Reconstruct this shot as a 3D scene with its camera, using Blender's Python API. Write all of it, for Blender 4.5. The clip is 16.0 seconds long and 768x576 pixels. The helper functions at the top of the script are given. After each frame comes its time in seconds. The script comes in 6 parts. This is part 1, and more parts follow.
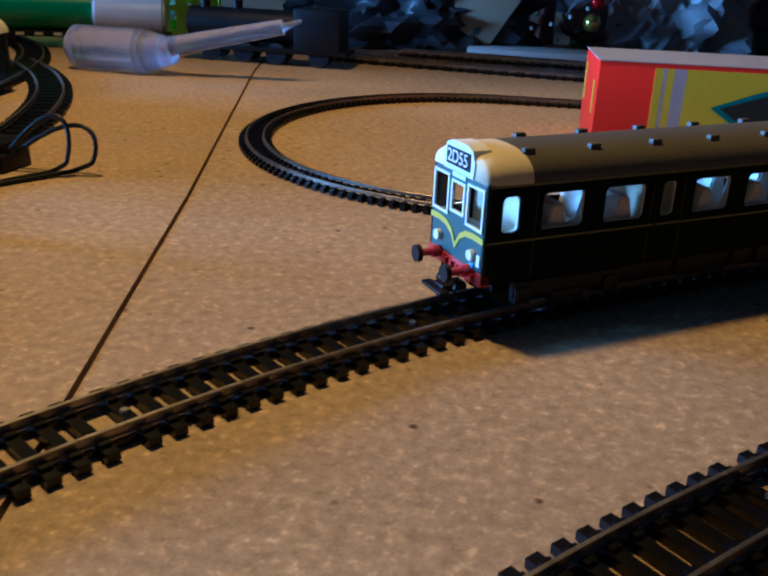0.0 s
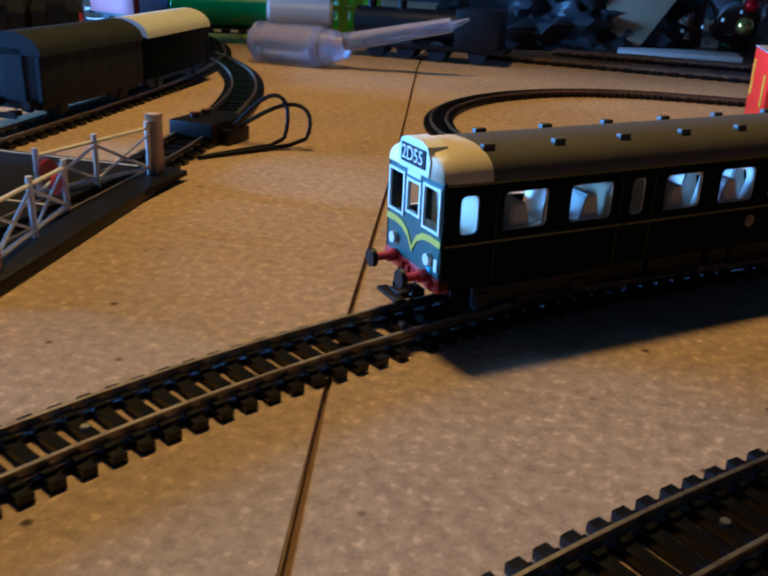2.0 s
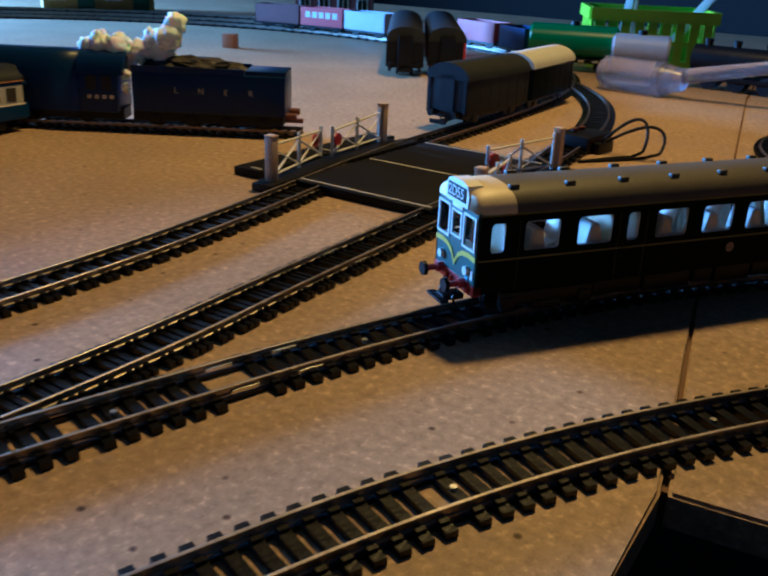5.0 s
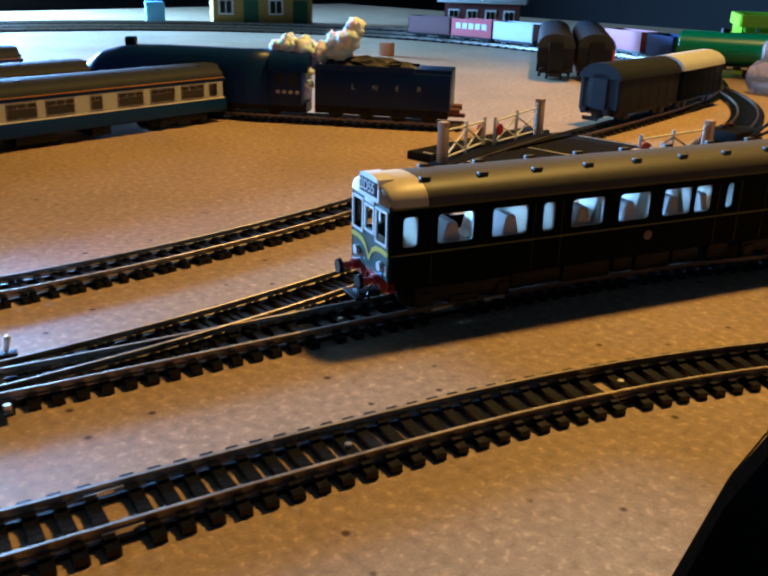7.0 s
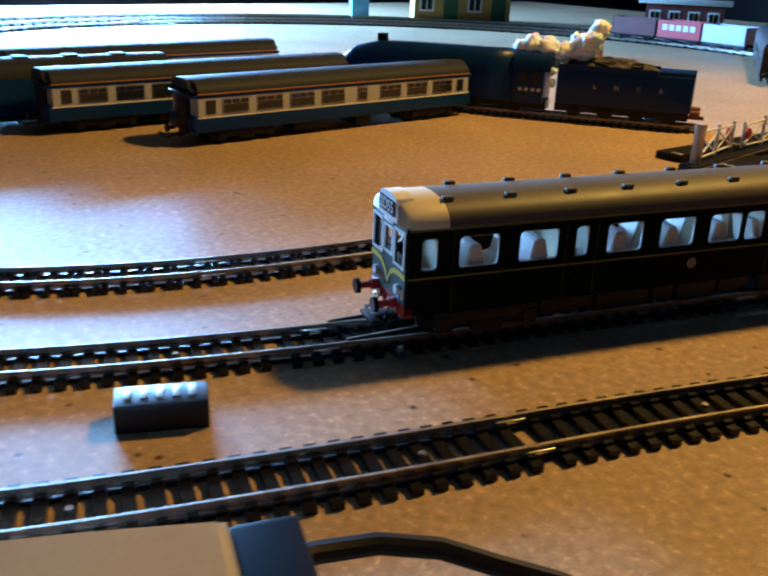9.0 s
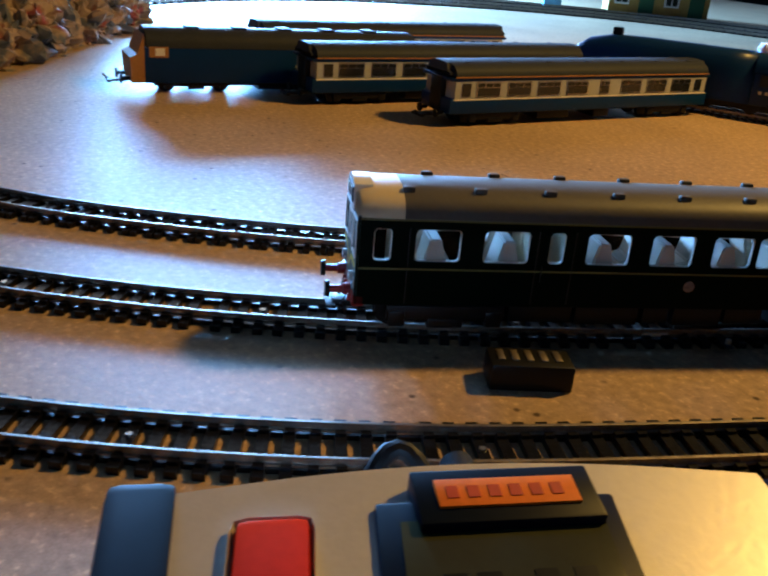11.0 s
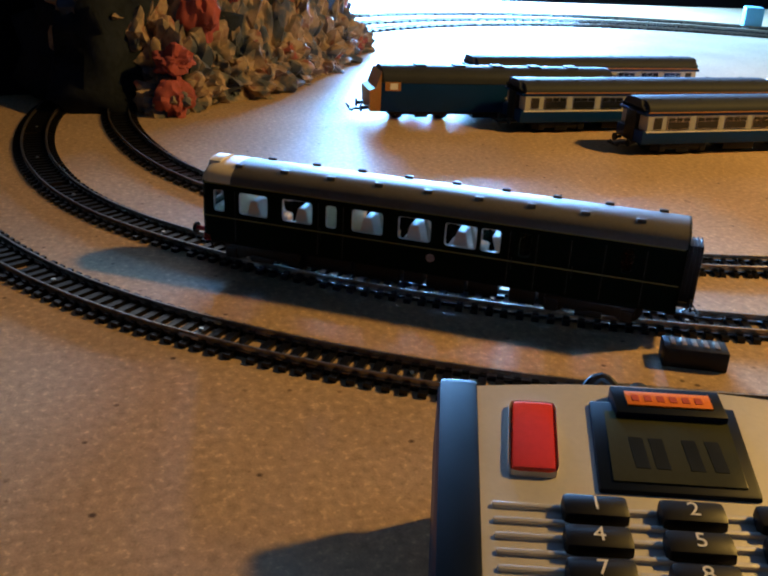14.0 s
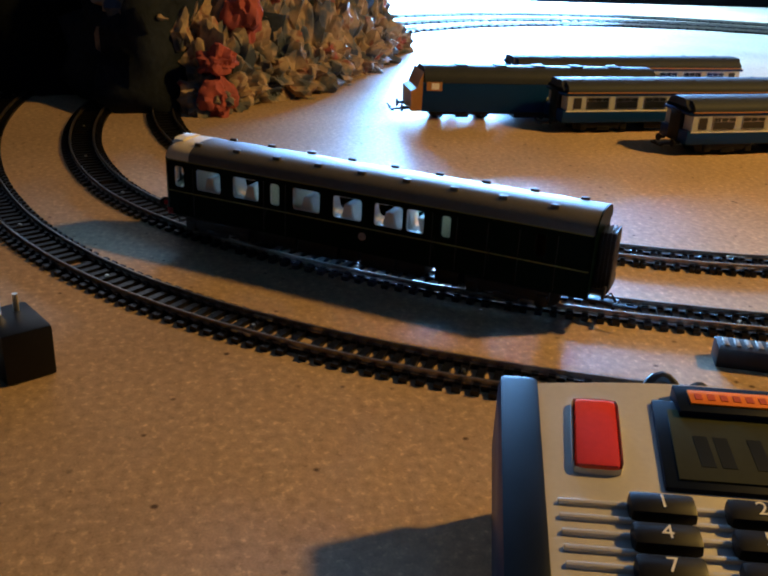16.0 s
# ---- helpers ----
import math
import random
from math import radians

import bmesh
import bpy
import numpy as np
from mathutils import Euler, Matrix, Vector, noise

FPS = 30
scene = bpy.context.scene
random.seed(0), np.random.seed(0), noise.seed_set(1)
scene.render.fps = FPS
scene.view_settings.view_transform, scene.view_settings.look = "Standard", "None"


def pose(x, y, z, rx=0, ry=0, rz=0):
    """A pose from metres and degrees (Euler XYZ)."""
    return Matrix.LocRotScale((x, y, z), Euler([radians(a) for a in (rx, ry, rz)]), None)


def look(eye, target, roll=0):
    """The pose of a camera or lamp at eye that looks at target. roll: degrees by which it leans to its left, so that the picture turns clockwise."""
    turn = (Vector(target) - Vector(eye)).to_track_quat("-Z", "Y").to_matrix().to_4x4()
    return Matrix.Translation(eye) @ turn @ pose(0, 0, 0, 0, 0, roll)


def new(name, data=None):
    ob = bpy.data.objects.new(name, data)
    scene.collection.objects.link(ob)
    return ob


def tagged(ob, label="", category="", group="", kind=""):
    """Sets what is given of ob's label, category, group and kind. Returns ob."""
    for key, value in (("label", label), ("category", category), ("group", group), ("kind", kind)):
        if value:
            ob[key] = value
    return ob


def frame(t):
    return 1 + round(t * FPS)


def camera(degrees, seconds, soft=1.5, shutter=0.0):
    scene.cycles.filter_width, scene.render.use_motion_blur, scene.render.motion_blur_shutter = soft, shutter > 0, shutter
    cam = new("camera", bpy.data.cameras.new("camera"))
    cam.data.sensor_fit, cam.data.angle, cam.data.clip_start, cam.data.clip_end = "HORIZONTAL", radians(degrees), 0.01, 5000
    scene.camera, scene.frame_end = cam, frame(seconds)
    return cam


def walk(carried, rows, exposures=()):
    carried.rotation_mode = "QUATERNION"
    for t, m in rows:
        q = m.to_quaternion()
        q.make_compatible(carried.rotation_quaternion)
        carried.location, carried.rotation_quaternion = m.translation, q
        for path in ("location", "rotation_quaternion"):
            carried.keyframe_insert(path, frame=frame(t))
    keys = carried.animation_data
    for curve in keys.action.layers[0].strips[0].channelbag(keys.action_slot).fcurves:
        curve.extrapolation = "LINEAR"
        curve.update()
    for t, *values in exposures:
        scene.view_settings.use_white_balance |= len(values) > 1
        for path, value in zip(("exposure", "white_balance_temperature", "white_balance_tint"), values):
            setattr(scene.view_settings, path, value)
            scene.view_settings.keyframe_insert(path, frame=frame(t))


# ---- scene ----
cam = camera(47.8, 16.0, soft=2.2, shutter=0.4)
PATH = [
    (0, look((-0.0036, 0.0692, 0.1258), (-0.0385, 0.3450, 0.0130), 2.43)),
    (0.5, look((-0.0129, 0.0538, 0.1268), (-0.0567, 0.3282, 0.0137), 2.01)),
    (1, look((-0.0257, 0.0430, 0.1220), (-0.0781, 0.3158, 0.0088), 1.92)),
    (1.5, look((-0.0319, 0.0287, 0.1199), (-0.0908, 0.2999, 0.0059), 2.14)),
    (2, look((-0.0388, 0.0106, 0.1199), (-0.1090, 0.2800, 0.0081), 2.30)),
    (2.5, look((-0.0432, -0.0141, 0.1229), (-0.1254, 0.2520, 0.0115), 2.29)),
    (3, look((-0.0482, -0.0370, 0.1249), (-0.1414, 0.2251, 0.0126), 2.02)),
    (3.5, look((-0.0464, -0.0708, 0.1289), (-0.1554, 0.1853, 0.0169), 2.09)),
    (4, look((-0.0344, -0.1066, 0.1396), (-0.1582, 0.1435, 0.0296), 1.82)),
    (4.5, look((-0.0320, -0.1493, 0.1465), (-0.1713, 0.0928, 0.0371), 2.17)),
    (5, look((-0.0208, -0.1842, 0.1509), (-0.1749, 0.0484, 0.0407), 2.52)),
    (5.2, look((-0.0153, -0.1963, 0.1534), (-0.1746, 0.0329, 0.0434), 2.58)),
    (7.3, look((0.0056, -0.2679, 0.1431), (-0.1895, -0.0660, 0.0373), 1.70)),
    (7.5, look((0.0034, -0.2763, 0.1430), (-0.1959, -0.0784, 0.0374), 1.89)),
    (8, look((-0.0012, -0.3031, 0.1440), (-0.2078, -0.1139, 0.0367), 1.81)),
    (8.5, look((-0.0079, -0.3230, 0.1391), (-0.2225, -0.1428, 0.0318), 2.16)),
    (9, look((-0.0139, -0.3480, 0.1492), (-0.2356, -0.1780, 0.0400), 2.01)),
    (9.5, look((-0.0233, -0.3758, 0.1487), (-0.2505, -0.2150, 0.0369), 2.67)),
    (10, look((-0.0303, -0.3941, 0.1495), (-0.2634, -0.2415, 0.0382), 2.83)),
    (10.2, look((-0.0333, -0.4035, 0.1501), (-0.2686, -0.2556, 0.0371), 3.13)),
    (12.3, look((-0.0400, -0.4760, 0.1572), (-0.2957, -0.3764, 0.0360), 4.99)),
    (12.5, look((-0.0224, -0.4833, 0.1625), (-0.2803, -0.3921, 0.0395), 4.41)),
    (13, look((0.0344, -0.4933, 0.1823), (-0.2268, -0.4135, 0.0580), 3.10)),
    (13.5, look((0.0533, -0.5004, 0.1934), (-0.2109, -0.4222, 0.0747), 2.94)),
    (14, look((0.0624, -0.5036, 0.1932), (-0.2023, -0.4265, 0.0750), 3.16)),
    (14.5, look((0.0654, -0.5042, 0.1933), (-0.1999, -0.4302, 0.0744), 2.85)),
    (15, look((0.0648, -0.5078, 0.1925), (-0.2016, -0.4370, 0.0740), 2.82)),
    (15.5, look((0.0635, -0.5123, 0.1924), (-0.2036, -0.4435, 0.0745), 2.84)),
    (16, look((0.0618, -0.5141, 0.1919), (-0.2056, -0.4469, 0.0735), 2.76)),
]
walk(cam, PATH, [(0.0, 0.42, 4350, 10), (5.0, 0.48, 4350, 10), (7.5, 1.1, 5250, 10), (10.0, 1.16, 5250, 10), (12.5, 1.0, 5200, 10), (14.0, 1.4, 5200, 10), (16.0, 1.4, 5200, 10)])
scene.render.film_transparent = False

# ---- world, sun, lamp ----
world = bpy.data.worlds.new("room_air")
scene.world = world
world.use_nodes = True
bg = world.node_tree.nodes["Background"]
sky = world.node_tree.nodes.new("ShaderNodeTexSky")
sky.sky_type = "NISHITA"
sky.sun_disc = False
sky.sun_elevation = radians(11.6)
sky.sun_rotation = radians(278)
world.node_tree.links.new(sky.outputs[0], bg.inputs[0])
bg.inputs[1].default_value = 0.05

SUN_WAY = Vector((0.97, -0.10, -0.20))
sun = new("sun", bpy.data.lights.new("sun", "SUN"))
sun.data.energy, sun.data.angle, sun.data.color = 1.0, radians(6.0), (0.30, 0.58, 1.0)
sun.matrix_world = look((0, 0, 0), SUN_WAY)

# warm shaded lamp hung over the layout
bulb = new("hanging_lamp", bpy.data.lights.new("hanging_lamp", "SPOT"))
bulb.data.energy, bulb.data.shadow_soft_size, bulb.data.color = 21.5, 0.045, (1.0, 0.525, 0.085)
bulb.data.spot_size, bulb.data.spot_blend = radians(138), 0.5
bulb.matrix_world = look((-0.30, 0.54, 0.85), (-0.25, 0.02, 0.0))

# skylight standing in the window's opening
daylight = new("window_daylight", bpy.data.lights.new("window_daylight", "AREA"))
daylight.data.shape, daylight.data.size, daylight.data.size_y = "RECTANGLE", 0.9, 0.36
daylight.data.energy, daylight.data.color = 98.0, (0.30, 0.60, 1.0)
daylight.matrix_world = look((-2.40, 0.28, 0.26), (0.0, 0.10, 0.0))


# ---- materials ----
def mat(name, color, rough=0.5, metal=0.0, vary=0.12, scale=60.0, bump=0.0, fine=500.0, spec=0.5, coat=0.0, trans=0.0):
    m = bpy.data.materials.new(name)
    m.use_nodes = True
    nt = m.node_tree
    b = nt.nodes["Principled BSDF"]
    b.inputs["Roughness"].default_value = rough
    b.inputs["Metallic"].default_value = metal
    b.inputs["Specular IOR Level"].default_value = spec
    b.inputs["Coat Weight"].default_value = coat
    b.inputs["Transmission Weight"].default_value = trans
    tc = nt.nodes.new("ShaderNodeTexCoord")
    n1 = nt.nodes.new("ShaderNodeTexNoise")
    n1.inputs["Scale"].default_value = scale
    n1.inputs["Detail"].default_value = 5
    n2 = nt.nodes.new("ShaderNodeTexNoise")
    n2.inputs["Scale"].default_value = fine
    n2.inputs["Detail"].default_value = 3
    for n in (n1, n2):
        nt.links.new(tc.outputs["Object"], n.inputs["Vector"])
    add = nt.nodes.new("ShaderNodeMath")
    add.operation = "ADD"
    nt.links.new(n1.outputs["Fac"], add.inputs[0])
    nt.links.new(n2.outputs["Fac"], add.inputs[1])
    mp = nt.nodes.new("ShaderNodeMapRange")
    mp.inputs[1].default_value, mp.inputs[2].default_value = 0.6, 1.4
    mp.inputs[3].default_value, mp.inputs[4].default_value = 1 - vary, 1 + vary
    nt.links.new(add.outputs[0], mp.inputs[0])
    mix = nt.nodes.new("ShaderNodeVectorMath")
    mix.operation = "SCALE"
    mix.inputs[0].default_value = color
    nt.links.new(mp.outputs[0], mix.inputs["Scale"])
    nt.links.new(mix.outputs[0], b.inputs["Base Color"])
    rg = nt.nodes.new("ShaderNodeMapRange")
    rg.inputs[3].default_value, rg.inputs[4].default_value = max(0.02, rough - 0.08), min(1, rough + 0.08)
    nt.links.new(n1.outputs["Fac"], rg.inputs[0])
    nt.links.new(rg.outputs[0], b.inputs["Roughness"])
    if bump:
        bp = nt.nodes.new("ShaderNodeBump")
        bp.inputs["Strength"].default_value = bump
        bp.inputs["Distance"].default_value = 0.0006
        nt.links.new(n2.outputs["Fac"], bp.inputs["Height"])
        nt.links.new(bp.outputs[0], b.inputs["Normal"])
    return m


def board_material(name, tint):
    """Hardboard: fine chips of pale and dark fibre, broad stains, small dark specks, a half-smooth face."""
    m = bpy.data.materials.new(name)
    m.use_nodes = True
    nt = m.node_tree
    b = nt.nodes["Principled BSDF"]
    tc = nt.nodes.new("ShaderNodeTexCoord")

    def noise(scale, detail=4.0):
        n = nt.nodes.new("ShaderNodeTexNoise")
        n.inputs["Scale"].default_value = scale
        n.inputs["Detail"].default_value = detail
        nt.links.new(tc.outputs["Object"], n.inputs["Vector"])
        return n.outputs["Fac"]

    def ramp(fac, stops):
        r = nt.nodes.new("ShaderNodeValToRGB")
        r.color_ramp.elements[0].position, r.color_ramp.elements[0].color = stops[0][0], (*stops[0][1], 1)
        r.color_ramp.elements[1].position, r.color_ramp.elements[1].color = stops[-1][0], (*stops[-1][1], 1)
        for p, c in stops[1:-1]:
            r.color_ramp.elements.new(p).color = (*c, 1)
        nt.links.new(fac, r.inputs[0])
        return r.outputs[0]

    def times(a, c):
        x = nt.nodes.new("ShaderNodeMix")
        x.data_type, x.blend_type = "RGBA", "MULTIPLY"
        x.inputs[0].default_value = 1.0
        nt.links.new(a, x.inputs[6])
        nt.links.new(c, x.inputs[7])
        return x.outputs[2]

    t = Vector(tint)
    base = times(ramp(noise(240.0, 6), ((0.30, t * 0.76), (0.48, t * 0.97), (0.60, t * 1.08), (0.72, t * 1.35))), ramp(noise(1100.0, 2), ((0.3, Vector((0.88, 0.88, 0.88))), (0.7, Vector((1.12, 1.12, 1.12))))))
    chips = ramp(noise(330.0, 1), ((0.60, Vector((1, 1, 1))), (0.70, Vector((1.34, 1.33, 1.31)))))
    base = times(base, chips)
    broad = ramp(noise(9.0), ((0.3, Vector((0.86, 0.84, 0.82))), (0.7, Vector((1.08, 1.06, 1.04)))))
    vor = nt.nodes.new("ShaderNodeTexVoronoi")
    vor.inputs["Scale"].default_value = 62.0
    nt.links.new(tc.outputs["Object"], vor.inputs["Vector"])
    speck = ramp(vor.outputs["Distance"], ((0.05, Vector((0.2, 0.16, 0.12))), (0.11, Vector((1, 1, 1)))))
    keep = ramp(noise(23.0), ((0.43, Vector((0, 0, 0))), (0.50, Vector((1, 1, 1)))))
    sp = nt.nodes.new("ShaderNodeMix")
    sp.data_type = "RGBA"
    nt.links.new(keep, sp.inputs[0])
    sp.inputs[6].default_value = (1, 1, 1, 1)
    nt.links.new(speck, sp.inputs[7])
    nt.links.new(times(times(base, broad), sp.outputs[2]), b.inputs["Base Color"])
    rr = nt.nodes.new("ShaderNodeMapRange")
    rr.inputs[3].default_value, rr.inputs[4].default_value = 0.46, 0.60
    nt.links.new(noise(140.0), rr.inputs[0])
    nt.links.new(rr.outputs[0], b.inputs["Roughness"])
    b.inputs["Specular IOR Level"].default_value = 0.20
    bp = nt.nodes.new("ShaderNodeBump")
    bp.inputs["Strength"].default_value = 0.25
    bp.inputs["Distance"].default_value = 0.0004
    nt.links.new(noise(420.0), bp.inputs["Height"])
    nt.links.new(bp.outputs[0], b.inputs["Normal"])
    return m


def rock_material():
    """Painted plaster rock: tan and grey-blue patches, with a little dull red."""
    m = mat("plaster_rock", (0.25, 0.19, 0.13), 0.8, vary=0.5, scale=40, bump=0.8, fine=220)
    nt = m.node_tree
    b = nt.nodes["Principled BSDF"]
    tc = nt.nodes.new("ShaderNodeTexCoord")
    n = nt.nodes.new("ShaderNodeTexNoise")
    n.inputs["Scale"].default_value = 34.0
    n.inputs["Detail"].default_value = 3.0
    nt.links.new(tc.outputs["Object"], n.inputs["Vector"])
    r = nt.nodes.new("ShaderNodeValToRGB")
    e = r.color_ramp.elements
    e[0].position, e[0].color = 0.36, (0.05, 0.065, 0.10, 1)
    e[1].position, e[1].color = 0.68, (0.30, 0.07, 0.05, 1)
    for p, c in ((0.44, (0.10, 0.10, 0.11, 1)), (0.50, (0.26, 0.19, 0.12, 1)), (0.58, (0.38, 0.27, 0.17, 1)), (0.63, (0.24, 0.13, 0.08, 1))):
        e.new(p).color = c
    nt.links.new(n.outputs["Fac"], r.inputs[0])
    nt.links.new(r.outputs[0], b.inputs["Base Color"])
    return m


M = {
    "board": board_material("hardboard", (0.42, 0.295, 0.165)),
    "board2": board_material("hardboard_pale", (0.42, 0.30, 0.18)),
    "edge": mat("board_edge", (0.16, 0.08, 0.03), 0.8),
    "black": mat("black_plastic", (0.004, 0.004, 0.005), 0.42, vary=0.3, spec=0.25),
    "sleeper": mat("sleeper_plastic", (0.0045, 0.0042, 0.005), 0.30, vary=0.3, bump=0.3, spec=0.3),
    "rail": mat("nickel_rail", (0.34, 0.29, 0.235), 0.40, 1.0, vary=0.35, scale=90),
    "pin": mat("steel_pin", (0.8, 0.77, 0.7), 0.3, 1.0),
    # dark green taken down to near black, its shade put into the colour
    "green": mat("shaded_dark_green", (0.0018, 0.0060, 0.0042), 0.34, vary=0.08, spec=0.02),
    # the railcar's green again, lightened as if daylight fell on the cab front
    "lit_green": mat("lit_cab_green", (0.06, 0.115, 0.105), 0.35, vary=0.06),
    "cream": mat("cream_paint", (0.72, 0.60, 0.38), 0.45, vary=0.05),
    "white": mat("white_paint", (0.82, 0.79, 0.74), 0.45, vary=0.05),
    "yellow": mat("yellow_paint", (0.72, 0.56, 0.06), 0.45, vary=0.06),
    "red": mat("red_paint", (0.45, 0.02, 0.02), 0.38, vary=0.1),
    "roof": mat("roof_grey", (0.092, 0.082, 0.068), 0.50, vary=0.12, bump=0.1, spec=0.3),
    "roof_dark": mat("roof_dark_grey", (0.026, 0.030, 0.040), 0.62, vary=0.2, spec=0.15),
    "blue": mat("rail_blue_paint", (0.003, 0.028, 0.125), 0.38, vary=0.1, spec=0.2),
    "loco_blue": mat("locomotive_blue", (0.004, 0.022, 0.10), 0.32, vary=0.12, spec=0.2),
    "grey": mat("pearl_grey_paint", (0.40, 0.41, 0.41), 0.42, vary=0.06),
    "van_grey": mat("van_grey_paint", (0.026, 0.029, 0.034), 0.55, vary=0.25, spec=0.1),
    "pale_roof": mat("pale_roof_paint", (0.55, 0.55, 0.52), 0.55, vary=0.1),
    "seat": mat("moulded_seat", (0.80, 0.68, 0.54), 0.5, vary=0.06),
    "seat_brown": mat("brown_seat", (0.42, 0.20, 0.05), 0.55, vary=0.1),
    "interior": mat("interior_cream", (0.74, 0.60, 0.38), 0.6, vary=0.08),
    "deck": mat("crossing_planks", (0.010, 0.009, 0.008), 0.6, spec=0.1, vary=0.4, bump=0.4),
    "line": mat("line_white", (0.55, 0.53, 0.46), 0.6),
    "post": mat("post_brown_white", (0.50, 0.36, 0.24), 0.6, vary=0.2),
    "silver": mat("silver_plastic", (0.62, 0.58, 0.53), 0.40, 0.25, vary=0.05, bump=0.1),
    "navy": mat("navy_plastic", (0.004, 0.008, 0.022), 0.38, vary=0.1, spec=0.09),
    "button_red": mat("red_button", (0.72, 0.045, 0.012), 0.12, vary=0.08, coat=0.6),
    "orange": mat("orange_label", (0.85, 0.22, 0.008), 0.5, spec=0.1),
    "lcd": mat("lcd_glass", (0.050, 0.052, 0.022), 0.14, vary=0.1, spec=0.3),
    "lcd_dark": mat("lcd_segment", (0.007, 0.009, 0.004), 0.3, spec=0.3),
    "cotton": mat("cotton_wool", (0.93, 0.94, 0.95), 1.0, vary=0.04, scale=200, bump=0.5),
    "rock": rock_material(),
    "rock_red": mat("red_rock", (0.30, 0.06, 0.045), 0.8, vary=0.3, scale=26, bump=0.6, fine=160),
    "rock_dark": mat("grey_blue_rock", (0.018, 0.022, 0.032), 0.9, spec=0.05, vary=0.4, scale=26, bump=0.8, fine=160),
    # hill colour near black, the shade over it painted in
    "hill_shade": mat("shaded_scenery", (0.005, 0.0065, 0.011), 0.95, vary=0.3, bump=0.6, spec=0.03),
    "coal": mat("coal", (0.03, 0.026, 0.022), 0.6, vary=0.5, scale=300, bump=1.0),
    "lime": mat("lime_plastic", (0.42, 0.72, 0.02), 0.4, vary=0.05),
    "tank_green": mat("tank_green", (0.01, 0.22, 0.07), 0.32, vary=0.1),
    "tank_white": mat("tank_silver_blue", (0.46, 0.52, 0.60), 0.4, vary=0.1),
    "card": mat("brown_cardboard", (0.34, 0.24, 0.14), 0.8, vary=0.12, bump=0.3),
    "box_red": mat("printed_red_card", (0.70, 0.025, 0.012), 0.4, vary=0.05, spec=0.15),
    "box_yellow": mat("printed_yellow_card", (0.60, 0.52, 0.02), 0.35, vary=0.05),
    "box_grey": mat("printed_grey_band", (0.38, 0.38, 0.45), 0.4),
    "box_teal": mat("printed_teal", (0.01, 0.20, 0.22), 0.4),
    "box_dark": mat("printed_dark_picture", (0.012, 0.02, 0.022), 0.4, vary=0.6, scale=40),
    "bag": mat("clear_polythene", (0.27, 0.25, 0.25), 0.28, spec=0.3, vary=0.15, scale=18, bump=0.5),
    "bag_dark": mat("grey_polythene", (0.040, 0.036, 0.038), 0.30, spec=0.2, vary=0.3, scale=18, bump=0.5),
    "tree": mat("tinsel_green", (0.012, 0.05, 0.018), 0.5, vary=0.4),
    "bauble_red": mat("red_bauble", (0.62, 0.01, 0.015), 0.12, 0.6),
    "bauble_gold": mat("gold_bauble", (0.75, 0.55, 0.12), 0.15, 0.9),
    "bead": mat("pearl_bead", (0.85, 0.78, 0.7), 0.25),
    "wagon_red": mat("wagon_red", (0.40, 0.03, 0.035), 0.5, vary=0.1),
    "wagon_brown": mat("wagon_brown", (0.13, 0.035, 0.03), 0.6, vary=0.15),
    "wagon_grey": mat("wagon_lilac_grey", (0.42, 0.41, 0.47), 0.55, vary=0.1),
    "station": mat("station_brick_card", (0.45, 0.28, 0.06), 0.7, vary=0.2, scale=120),
    "door_green": mat("door_green", (0.02, 0.10, 0.04), 0.5),
    "gold_line": mat("dull_gold_line", (0.12, 0.11, 0.016), 0.5, vary=0.1),
    "pane": mat("grey_window_pane", (0.016, 0.018, 0.024), 0.12, vary=0.3, scale=30),
    "clay": mat("clay_brown", (0.38, 0.17, 0.07), 0.7),
    "nose": mat("ochre_cab_paint", (0.36, 0.17, 0.03), 0.45, vary=0.15),
    "wall": mat("painted_wall", (0.03, 0.026, 0.026), 0.9, vary=0.1, scale=4),
    "carpet": mat("carpet", (0.05, 0.035, 0.03), 0.95, vary=0.3, bump=0.5),
    "sky_blue": mat("pale_blue_plastic", (0.18, 0.42, 0.62), 0.4),
    "frost": mat("frosted_plastic", (0.80, 0.80, 0.88), 0.22, vary=0.1, trans=0.9),
    "crest": mat("crest_print", (0.20, 0.14, 0.12), 0.5, vary=0.5, scale=900),
    "badge_red": mat("badge_red_print", (0.55, 0.07, 0.008), 0.4),
}
M["cotton"].node_tree.nodes["Principled BSDF"].inputs["Subsurface Weight"].default_value = 0.5
M["cotton"].node_tree.nodes["Principled BSDF"].inputs["Subsurface Scale"].default_value = 0.008


def glass(name, tint=(0.9, 0.93, 0.95)):
    m = bpy.data.materials.new(name)
    m.use_nodes = True
    b = m.node_tree.nodes["Principled BSDF"]
    b.inputs["Base Color"].default_value = (*tint, 1)
    b.inputs["Roughness"].default_value = 0.03
    b.inputs["Transmission Weight"].default_value = 1.0
    b.inputs["IOR"].default_value = 1.12
    return m


M["glass"] = glass("clear_styrene")


